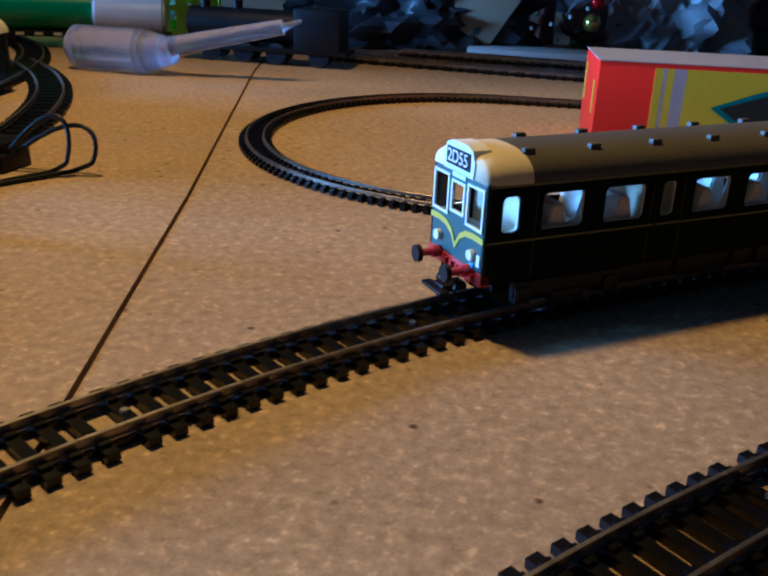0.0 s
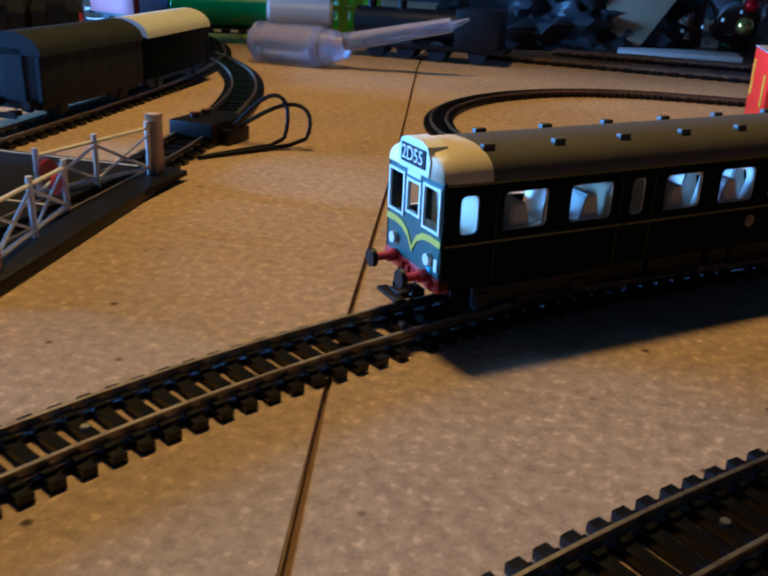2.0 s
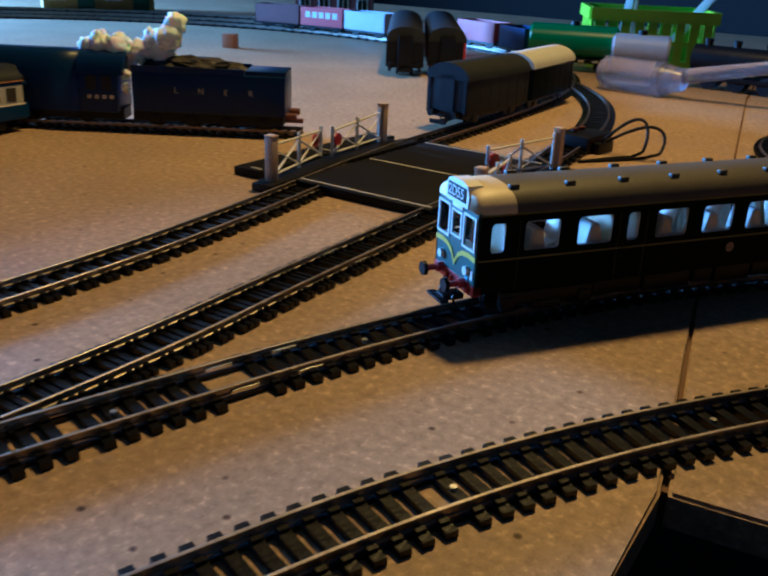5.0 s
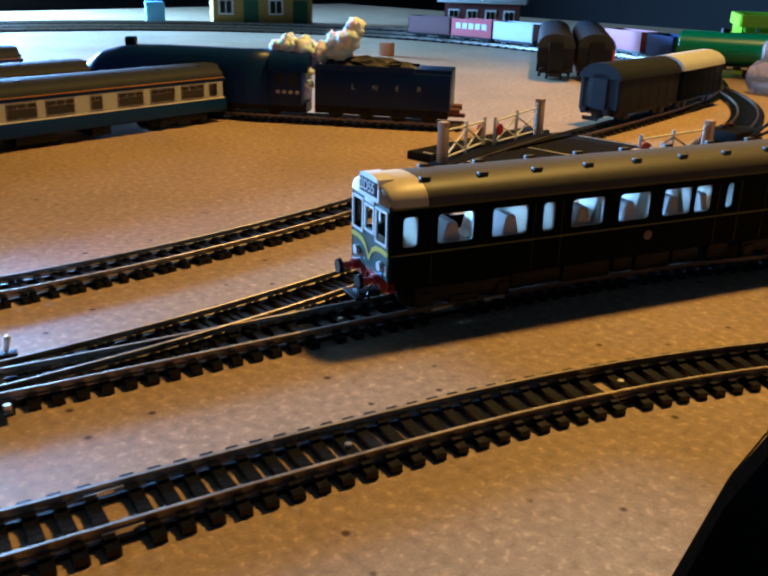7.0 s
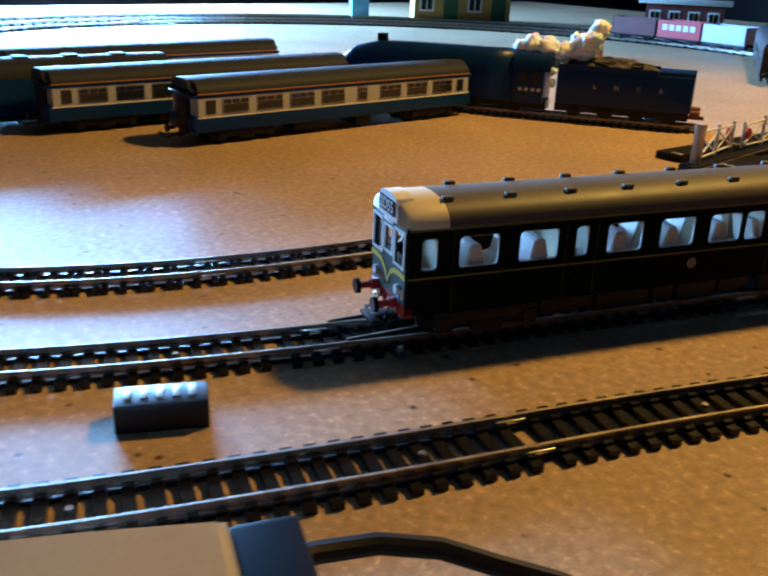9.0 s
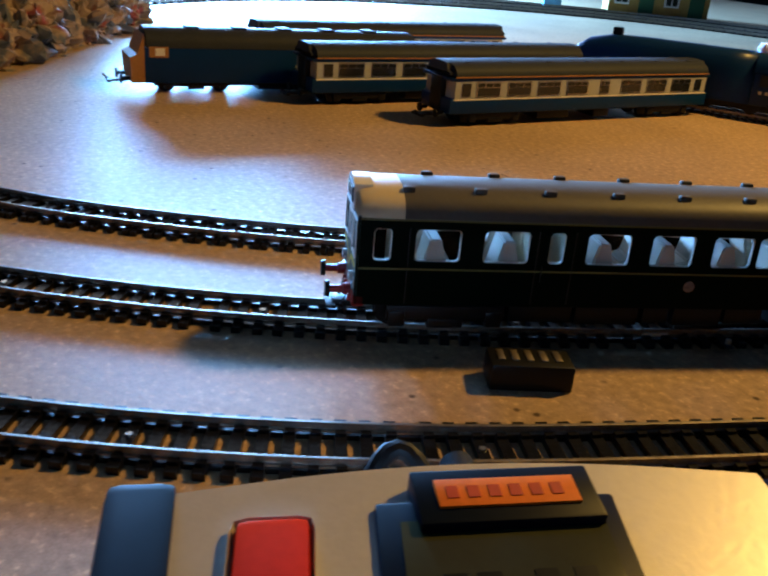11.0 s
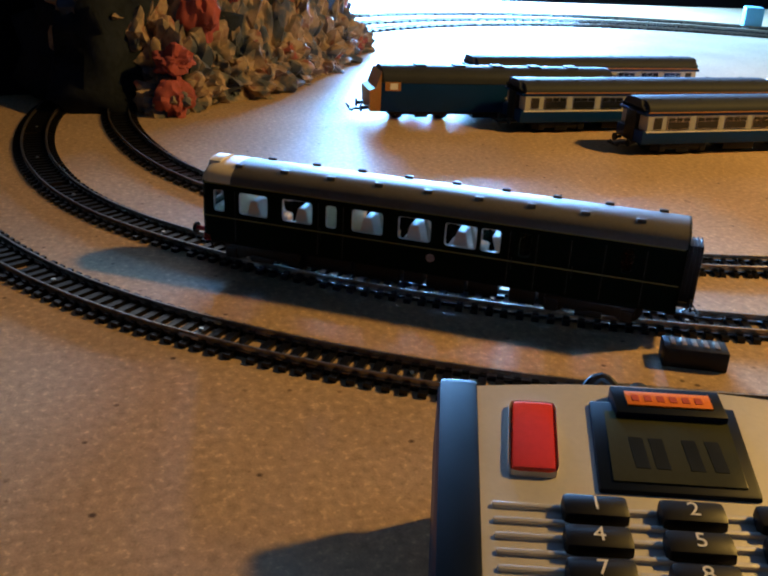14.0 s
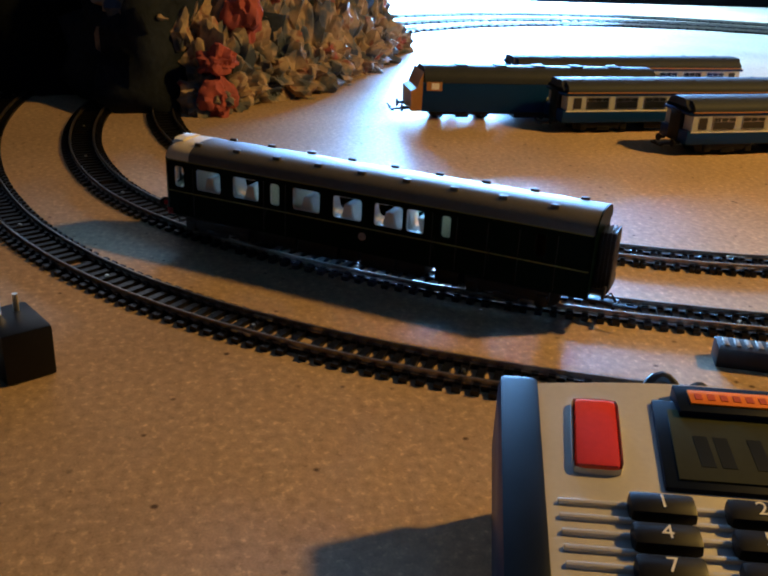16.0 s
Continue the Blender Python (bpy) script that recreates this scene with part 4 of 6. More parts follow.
COACH_L, COACH_HW, COACH_H = 0.295, 0.0225, 0.0515
build_coach(stand(-0.662, 0.085, 92.0), COACH_L, COACH_HW, COACH_H)
build_coach(stand(-0.752, 0.004, 91.0), COACH_L, COACH_HW, COACH_H)
build_coach(stand(-0.900, 0.010, 91.0), COACH_L, COACH_HW, COACH_H)
build_diesel(stand(-0.808, -0.140, 87.0), 0.28, 0.0225, 0.0545)


def build_streamliner(m):
    """Blue streamlined steam engine with its tender; local x points to the front, the tender is behind."""
    e = empty("steam_locomotive", m)
    tagged(e, "blue streamlined steam locomotive standing on a length of track", "locomotive")
    H = 0.064
    bm = bmesh.new()
    rings = []
    prof = [(0.030, 1.0, 1.0), (0.060, 1.0, 1.0), (0.140, 0.98, 1.0), (0.175, 0.94, 0.98), (0.200, 0.86, 0.86), (0.216, 0.74, 0.62), (0.224, 0.60, 0.30)]
    for x, wy, wz in prof:
        ring = []
        for i in range(13):
            a = math.pi * i / 12
            ring.append(bm.verts.new((x, 0.0195 * wy * math.copysign(abs(math.cos(a)) ** 0.7, math.cos(a)), 0.016 + (H - 0.016) * wz * abs(math.sin(a)) ** 0.6)))
        rings.append(ring)
    for A, C in zip(rings, rings[1:]):
        for i in range(12):
            bm.faces.new((A[i], A[i + 1], C[i + 1], C[i]))
    bm.faces.new(rings[0])
    bm.faces.new(rings[-1][::-1])
    bmesh.ops.recalc_face_normals(bm, faces=bm.faces[:])
    part("boiler_casing", bm, "loco_blue", e, "glossy blue streamlined casing", smooth=True)
    bm = bmesh.new()
    box(bm, 0.002, 0.032, -0.020, 0.020, 0.016, 0.046, 0.001)
    up, dn = roof_outline(0.0205, 0.046, H * 1.0)
    prism(bm, up, -0.004, 0.033)
    cabp = part("cab", bm, "loco_blue", e)
    for s in (1, -1):
        for x in (0.010, 0.022):
            bm = bmesh.new()
            box(bm, x - 0.004, x + 0.004, s * 0.0199, s * 0.0206, 0.034, 0.045) if s > 0 else box(bm, x - 0.004, x + 0.004, -0.0206, -0.0199, 0.034, 0.045)
            part("cab_window", bm, "roof_dark", cabp)
        for i, y in enumerate((0.006, 0.012, 0.018, 0.024)):
            bm = bmesh.new()
            box(bm, y - 0.0016, y + 0.0016, s * 0.0203 - 0.0003, s * 0.0203 + 0.0003, 0.027, 0.030)
            part("number_bar", bm, "line", cabp)
    bm = bmesh.new()
    box(bm, 0.168, 0.178, -0.004, 0.004, H - 0.003, H + 0.006, 0.002)
    part("chimney", bm, "black", e)
    for s in (1, -1):
        for x, r in ((0.030, 0.008), (0.075, 0.0125), (0.105, 0.0125), (0.135, 0.0125), (0.180, 0.007), (0.200, 0.007)):
            bm = bmesh.new()
            cyl(bm, (x, s * 0.0085, r + RAIL_TOP), (x, s * 0.0118, r + RAIL_TOP), r, 20)
            for k in range(5):
                a = k * math.pi / 5
                box(bm, x - 0.0005, x + 0.0005, -0.0004, 0.0004, -r, r, 0, Matrix.Translation((x, s * 0.0122, r + RAIL_TOP)) @ Matrix.Rotation(a, 4, "Y") @ Matrix.Translation((-x, 0, 0)))
            part("wheel", bm, "black", e)
        bm = bmesh.new()
        box(bm, 0.075, 0.190, s * 0.0138 - 0.0006, s * 0.0138 + 0.0006, 0.013, 0.0155)
        box(bm, 0.180, 0.205, s * 0.0150 - 0.003, s * 0.0150 + 0.003, 0.012, 0.020, 0.001)
        part("side_rod", bm, "rail", e, "steel side rod")
    bm = bmesh.new()
    box(bm, 0.0, 0.215, -0.010, 0.010, 0.009, 0.018)
    part("frame", bm, "black", e)
    t = empty("tender", m @ Matrix.Translation((-0.006, 0, 0)))
    tagged(t, "blue tender loaded with coal behind the steam locomotive", "tender")
    bm = bmesh.new()
    box(bm, -0.128, -0.004, -0.020, 0.020, 0.018, 0.050, 0.0022)
    part("tank", bm, "loco_blue", t, "blue tender body")
    bm = bmesh.new()
    box(bm, -0.128, -0.095, -0.0175, 0.0175, 0.0495, 0.0535, 0.001)
    box(bm, -0.095, -0.004, -0.0195, -0.0180, 0.0495, 0.0545)
    box(bm, -0.095, -0.004, 0.0180, 0.0195, 0.0495, 0.0545)
    part("coping", bm, "loco_blue", t)
    bm = bmesh.new()
    lump(bm, (-0.050, 0, 0.050), 0.042, 3, 0.25, (1, 0.40, 0.26), 4, 6.0)
    part("coal_load", bm, "coal", t, "heap of brown-black coal")
    for s in (1, -1):
        for i, ch in enumerate("LNER"):
            x = -0.040 - 0.020 * i if s < 0 else -0.100 + 0.020 * i
            rot = Matrix(((1, 0, 0, x), (0, 0, -1, -0.0202), (0, 1, 0, 0.036), (0, 0, 0, 1))) if s < 0 else Matrix(((-1, 0, 0, -0.140 - x), (0, 0, 1, 0.0202), (0, 1, 0, 0.036), (0, 0, 0, 1)))
            label_text("letter", ch, 0.0065, "line", t, rot)
        for i in range(4):
            bm = bmesh.new()
            x = -0.022 - 0.029 * i
            cyl(bm, (x, s * 0.0085, 0.0085 + RAIL_TOP), (x, s * 0.0120, 0.0085 + RAIL_TOP), 0.0085, 18)
            part("wheel", bm, "black", t)
    bm = bmesh.new()
    box(bm, -0.126, -0.004, -0.0185, 0.0185, 0.011, 0.0185)
    for i in range(4):
        for s in (1, -1):
            x = -0.022 - 0.029 * i
            box(bm, x - 0.004, x + 0.004, s * 0.0185 - 0.0012, s * 0.0185 + 0.0012, 0.010, 0.016, 0.0005)
    part("frame", bm, "black", t)
    bm = bmesh.new()
    box(bm, -0.140, -0.126, -0.003, 0.003, 0.011, 0.014)
    for s in (-1, 1):
        cyl(bm, (-0.127, s * 0.012, 0.018), (-0.136, s * 0.012, 0.018), 0.0028, 12)
    part("coupling", bm, "wagon_brown", t)
    bed = [((m @ Vector((0.235 - 0.004 * i, 0, 0))).x, (m @ Vector((0.235 - 0.004 * i, 0, 0))).y, math.atan2(m[1][0], m[0][0])) for i in range(96)]
    track("short length of track under the steam locomotive", bed)
    bm = bmesh.new()
    random.seed(12)
    for i, (x, y, z, r) in enumerate(((-0.030, 0.0, 0.064, 0.011), (-0.038, 0.003, 0.076, 0.011), (-0.044, 0.002, 0.087, 0.0085), (-0.024, -0.002, 0.072, 0.009), (-0.012, 0.0, 0.064, 0.010), (0.004, 0.002, 0.066, 0.010),
                                      (0.018, 0.0, 0.068, 0.010), (0.030, 0.0, 0.066, 0.007), (-0.004, 0.0, 0.054, 0.006), (-0.004, 0.012, 0.046, 0.0042), (-0.005, 0.017, 0.036, 0.004))):
        lump(bm, m @ Vector((x, y, z)), r * 0.92, i + 5, 0.4, (1, 1, 1), 3, 2.2)
        for j in range(7):
            w = Vector((random.gauss(0, 1), random.gauss(0, 1), random.gauss(0, 1))).normalized() * r * 0.8
            lump(bm, m @ (Vector((x, y, z)) + w), r * random.uniform(0.25, 0.5), i * 7 + j, 0.5, (1, 1, 1), 2, 2.2)
    tagged(finish("cotton_wool_smoke", bm, "cotton", smooth=True), "white cotton wool puff drawn out as smoke", "cotton wool")


build_streamliner(stand(-0.602, 0.296, 213.0))


def build_van(m, roof, body, L=0.112, hw=0.021, H=0.060):
    v = empty("covered_van", m)
    tagged(v, "grey model goods van with a rounded roof" if roof == "van_grey" else "dark goods van with a pale rounded roof", "goods wagon", "goods vans")
    bm = bmesh.new()
    box(bm, -L / 2, L / 2, -hw, hw, 0.016, 0.046, 0.0008)
    b = part("body", bm, body, v)
    up, dn = roof_outline(hw + 0.001, 0.046, H, power=2.0)
    bm = bmesh.new()
    prism(bm, up, -L / 2 - 0.001, L / 2 + 0.001)
    part("roof", bm, roof, v)
    for s in (1, -1):
        for i in range(7):
            x = -L / 2 + 0.006 + i * (L - 0.012) / 6
            bm = bmesh.new()
            box(bm, x - 0.0009, x + 0.0009, s * hw - 0.0002, s * hw + 0.001, 0.017, 0.046)
            part("side_strut", bm, body, b)
        bm = bmesh.new()
        box(bm, s * L / 2 - 0.001, s * L / 2 + 0.0012, -0.0075, 0.0075, 0.017, 0.050)
        box(bm, s * L / 2 - 0.001, s * L / 2 + 0.0012, -hw + 0.001, -hw + 0.004, 0.017, 0.047)
        box(bm, s * L / 2 - 0.001, s * L / 2 + 0.0012, hw - 0.004, hw - 0.001, 0.017, 0.047)
        part("end_door", bm, body, b)
        bm = bmesh.new()
        x = s * L / 2
        box(bm, min(x, x + s * 0.013), max(x, x + s * 0.013), -0.003, 0.003, 0.009, 0.012)
        box(bm, min(x + s * 0.011, x + s * 0.013), max(x + s * 0.011, x + s * 0.013), -0.008, 0.008, 0.009, 0.0125)
        for y in (-0.012, 0.012):
            cyl(bm, (x, y, 0.0165), (x + s * 0.007, y, 0.0165), 0.003, 12)
        part("buffers", bm, "black", v)
    bm = bmesh.new()
    box(bm, -L / 2 + 0.002, L / 2 - 0.002, -hw * 0.8, hw * 0.8, 0.0125, 0.017)
    part("underframe", bm, "black", v)
    for x in (-L * 0.30, L * 0.30):
        bm = bmesh.new()
        for s in (1, -1):
            cyl(bm, (x, s * 0.0083, 0.0135), (x, s * 0.0112, 0.0135), 0.0078, 18)
            box(bm, x - 0.005, x + 0.005, s * 0.0165 - 0.001, s * 0.0165 + 0.001, 0.008, 0.0165, 0.0005)
        part("wheelset", bm, "black", v)


build_van(stand(-0.401, 0.534, 88.0), "van_grey", "van_grey")
build_van(stand(-0.404, 0.657, 93.0), "pale_roof", "green")


def build_dark_coach(m, body, lab, L=0.30, hw=0.0235, H=0.060):
    c = empty("dark_coach", m)
    tagged(c, lab, "train", "dark parked coaches")
    bm = bmesh.new()
    box(bm, -L / 2, L / 2, -hw, hw, 0.012, 0.042, 0.001)
    part("body", bm, body, c)
    up, dn = roof_outline(hw + 0.0006, 0.042, H)
    bm = bmesh.new()
    prism(bm, up, -L / 2, L / 2)
    part("roof", bm, "van_grey", c, "grey roof")
    bm = bmesh.new()
    box(bm, -L / 2 - 0.0012, -L / 2, -hw + 0.003, hw, 0.013, 0.0425)
    part("end_panel", bm, "black", c, "black-painted coach end")
    bm = bmesh.new()
    box(bm, -L / 2 - 0.008, -L / 2, -0.009, 0.009, 0.012, 0.050, 0.001)
    part("gangway", bm, "black", c)
    bm = bmesh.new()
    for y in (-0.016, 0.016):
        cyl(bm, (-L / 2 - 0.010, y, 0.015), (-L / 2, y, 0.015), 0.0035, 12)
    box(bm, -L / 2 - 0.016, -L / 2, -0.008, 0.008, 0.008, 0.012, 0.0008)
    part("buffers", bm, "black", c)
    for s in (1, -1):
        for i in range(8):
            bm = bmesh.new()
            x = -L / 2 + 0.03 + i * 0.034
            box(bm, x - 0.010, x + 0.010, s * hw - 0.0003, s * hw + 0.0004, 0.027, 0.038)
            part("window_pane", bm, "lcd_dark", c)
    bogie(c, -L * 0.34, 0.019, 0.02, 0.013)
    bogie(c, L * 0.34, 0.019, 0.02, 0.013)


build_dark_coach(stand(-0.697, 0.863, 123.0), "black", "black-ended parked coach with a rounded grey roof")
build_dark_coach(stand(-0.664, 0.908, 123.0), "wagon_red", "red-sided parked coach with a grey roof")


def build_wagon(m, body, lab, L=0.088, bars=True):
    w = empty("open_wagon", m)
    tagged(w, lab, "goods wagon", "open wagons on the far track")
    bm = bmesh.new()
    hw = 0.020
    for q in ((-L / 2, L / 2, -hw, -hw + 0.002), (-L / 2, L / 2, hw - 0.002, hw), (-L / 2, -L / 2 + 0.002, -hw, hw), (L / 2 - 0.002, L / 2, -hw, hw)):
        box(bm, q[0], q[1], q[2], q[3], 0.018, 0.046)
    box(bm, -L / 2, L / 2, -hw, hw, 0.016, 0.019)
    part("body", bm, body, w)
    if bars:
        for s in (1, -1):
            for i in range(5):
                bm = bmesh.new()
                x = -0.028 + i * 0.014
                box(bm, x - 0.005, x + 0.005, s * hw - 0.0003, s * hw + 0.0004, 0.029, 0.039)
                part("lettering_bar", bm, "line", w)
    bm = bmesh.new()
    box(bm, -L / 2 + 0.002, L / 2 - 0.002, -hw * 0.8, hw * 0.8, 0.012, 0.0162)
    for s in (-1, 1):
        for y in (-0.012, 0.012):
            cyl(bm, (s * L / 2, y, 0.016), (s * (L / 2 + 0.007), y, 0.016), 0.003, 10)
    part("underframe", bm, "black", w)
    for x in (-L * 0.28, L * 0.28):
        bm = bmesh.new()
        for s in (1, -1):
            cyl(bm, (x, s * 0.0083, 0.0140), (x, s * 0.0112, 0.0140), 0.0082, 16)
        part("wheelset", bm, "black", w)


for a, body, lab, bars in ((101.0, "wagon_brown", "brown open goods wagon on the far track", False), (93.5, "wagon_red", "red open goods wagon with pale lettering bars", True), (86.0, "wagon_grey", "lilac-grey open goods wagon", False)):
    ra = radians(a)
    build_wagon(stand(-0.95 + 0.72 * math.cos(ra), 0.35 + 0.72 * math.sin(ra), a - 90), body, lab, bars=bars)


build_wagon(stand(-0.700, 1.098, 161.0), "wagon_red", "red open goods wagon behind the parked coaches", bars=False)
build_wagon(stand(-0.610, 1.054, 147.0), "blue", "blue open goods wagon behind the parked coaches", L=0.075, bars=False)


# ---- level crossing ----
def build_crossing():
    c = empty("level_crossing", Matrix.Translation((0, 0, 0)))
    tagged(c, "model level crossing with dark planked deck and white gates", "level crossing")
    x0, x1, y0, y1 = -0.432, -0.242, 0.243, 0.408
    for k, (a, b) in enumerate(((x0, -0.409), (-0.378, -0.274))):
        bm = bmesh.new()
        box(bm, min(a, b), max(a, b), y0, y1, 0.0, 0.0060, 0.0008)
        part("deck_panel", bm, "deck", c, "dark plank road surface")
    for a in (-0.3935, -0.2575):
        bm = bmesh.new()
        box(bm, a - 0.0072, a + 0.0072, y0, y1, 0.0028, 0.0052)
        part("infill_panel", bm, "deck", c)
    for y in (y0 + 0.004, (y0 + y1) / 2, y1 - 0.006):
        for a, b in ((x0 + 0.012, -0.4105), (-0.3765, -0.2755)):
            bm = bmesh.new()
            box(bm, a, b, y, y + 0.0016, 0.0059, 0.0064)
            part("road_line", bm, "line", c, "thin white road line")
    sides = (((-0.2455, 0.2510), (-0.2620, 0.3980), (-0.2630, 0.3230), (-0.2860, 0.3360)), ((-0.3880, 0.2320), (-0.4070, 0.3860), (-0.4060, 0.3060), (-0.4000, 0.3120)))
    for near, far, near_end, far_end in sides:
        bm = bmesh.new()
        for v in box(bm, near[0] - 0.008, near[0] + 0.008, near[1] - 0.012, far[1] + 0.012, 0.0, 0.0055, 0.0008):
            v.co.x += (v.co.y - near[1]) * (far[0] - near[0]) / (far[1] - near[1])
        part("kerb", bm, "black", c)
        for foot, tip in ((near, near_end), (far, far_end)):
            h = 0.0355
            bm = bmesh.new()
            box(bm, foot[0] - 0.0031, foot[0] + 0.0031, foot[1] - 0.0031, foot[1] + 0.0031, 0.005, h - 0.001, 0.0004)
            box(bm, foot[0] - 0.0034, foot[0] + 0.0034, foot[1] - 0.0034, foot[1] + 0.0034, h - 0.0022, h, 0.0006)
            part("gate_post", bm, "post", c, "square post with a pale cap")
            g = empty("gate", Matrix.Translation((0, 0, 0)))
            g.parent = c
            lo, hi = Vector((0, 0, 0.0085)), Vector((0, 0, 0.0285))
            a, b = Vector((*foot, 0)), Vector((*tip, 0))
            d = (b - a).normalized()
            a = a + d * 0.0045
            mid = a * 0.5 + b * 0.5
            low = Vector((0, 0, -0.0035))
            bars = [(a + hi, b + hi + low, 0.0009), (a + lo, b + lo, 0.0009)]
            bars += [(a + lo, mid + hi + low, 0.0008), (a + hi + low, mid + lo, 0.0006), (mid + lo, b + hi + low, 0.0006), (mid + hi + low, b + lo, 0.0008)]
            bars += [(a + lo + low, a + hi - low, 0.0013), (mid + lo + low, mid + hi - low * 0.5, 0.0013), (b + lo + low * 0.6, b + hi, 0.0013)]
            for p, q, r in bars:
                bm = bmesh.new()
                tube(bm, [p, q], r, 8)
                part("gate_bar", bm, "white", g, "white-painted gate bar")
            bm = bmesh.new()
            n = Vector((-d.y, d.x, 0)) * 0.0008
            spot = b - d * 0.004 + Vector((0, 0, 0.0185))
            cyl(bm, spot + n * 2.0, spot + n * 3.6, 0.0046, 18)
            part("target", bm, "red", g, "round red gate target")


build_crossing()


# ---- feeder clip with wires, point box, plug ----
def build_feeder():
    f = empty("power_clip", stand(-0.298, 0.505, 82))
    tagged(f, "black power clip beside the track with looped black wires", "track clip")
    bm = bmesh.new()
    box(bm, -0.020, 0.020, -0.030, 0.002, 0.0, 0.014, 0.002)
    box(bm, -0.012, 0.012, -0.036, -0.028, 0.0, 0.009, 0.001)
    part("housing", bm, "black", f)
    for x in (-0.006, 0.006):
        bm = bmesh.new()
        cyl(bm, (x, -0.008, 0.013), (x, -0.008, 0.017), 0.003, 12)
        part("clip_button", bm, "wagon_brown", f)
    for k, (h, w) in enumerate(((0.028, 0.040), (0.022, 0.052))):
        bm = bmesh.new()
        pts = []
        for i in range(15):
            u = i / 14
            pts.append((-0.004 + k * 0.006 + 0.006 * math.sin(3 * u), -0.030 - w * math.sin(math.pi * u * 0.62), 0.006 + h * math.sin(math.pi * min(1, u * 1.05)) * (1 - 0.2 * u)))
        pts += [(-0.004 + k * 0.006, -0.030 - w * 0.75, 0.002), (-0.02, -0.030 - w * 0.5, 0.0012), (-0.05, -0.04, 0.0012)]
        tube(bm, pts, 0.0013, 8)
        part("wire", bm, "black", f)


build_feeder()

bm = bmesh.new()
box(bm, -0.0152, 0.0152, -0.0072, 0.0072, 0.0, 0.0102, 0.0009, stand(-0.2585, -0.2515, 66))
pm = finish("point_motor_box", bm, "black")
tagged(pm, "small black plastic box lying beside the track", "plastic box")
# ridges of the plastic box take rail metal to put in their glints
for i in range(5):
    bm = bmesh.new()
    box(bm, -0.012 + i * 0.0052, -0.0095 + i * 0.0052, -0.003, 0.005, 0.0101, 0.0107, 0.0002, stand(-0.2585, -0.2515, 66))
    part("ridge", bm, "rail", pm, "ridge made bright for its glint")


def build_plug():
    p = empty("track_plug", stand(-0.303, -0.586, 28))
    tagged(p, "black plastic connector block with a brass pin", "connector")
    bm = bmesh.new()
    box(bm, -0.019, 0.013, -0.011, 0.011, 0.0, 0.024, 0.002)
    part("block", bm, "black", p)
    for y in (-0.004, 0.004):
        bm = bmesh.new()
        cyl(bm, (-0.010, y, 0.023), (-0.010, y, 0.032), 0.0013, 10)
        part("pin", bm, "pin", p)


build_plug()


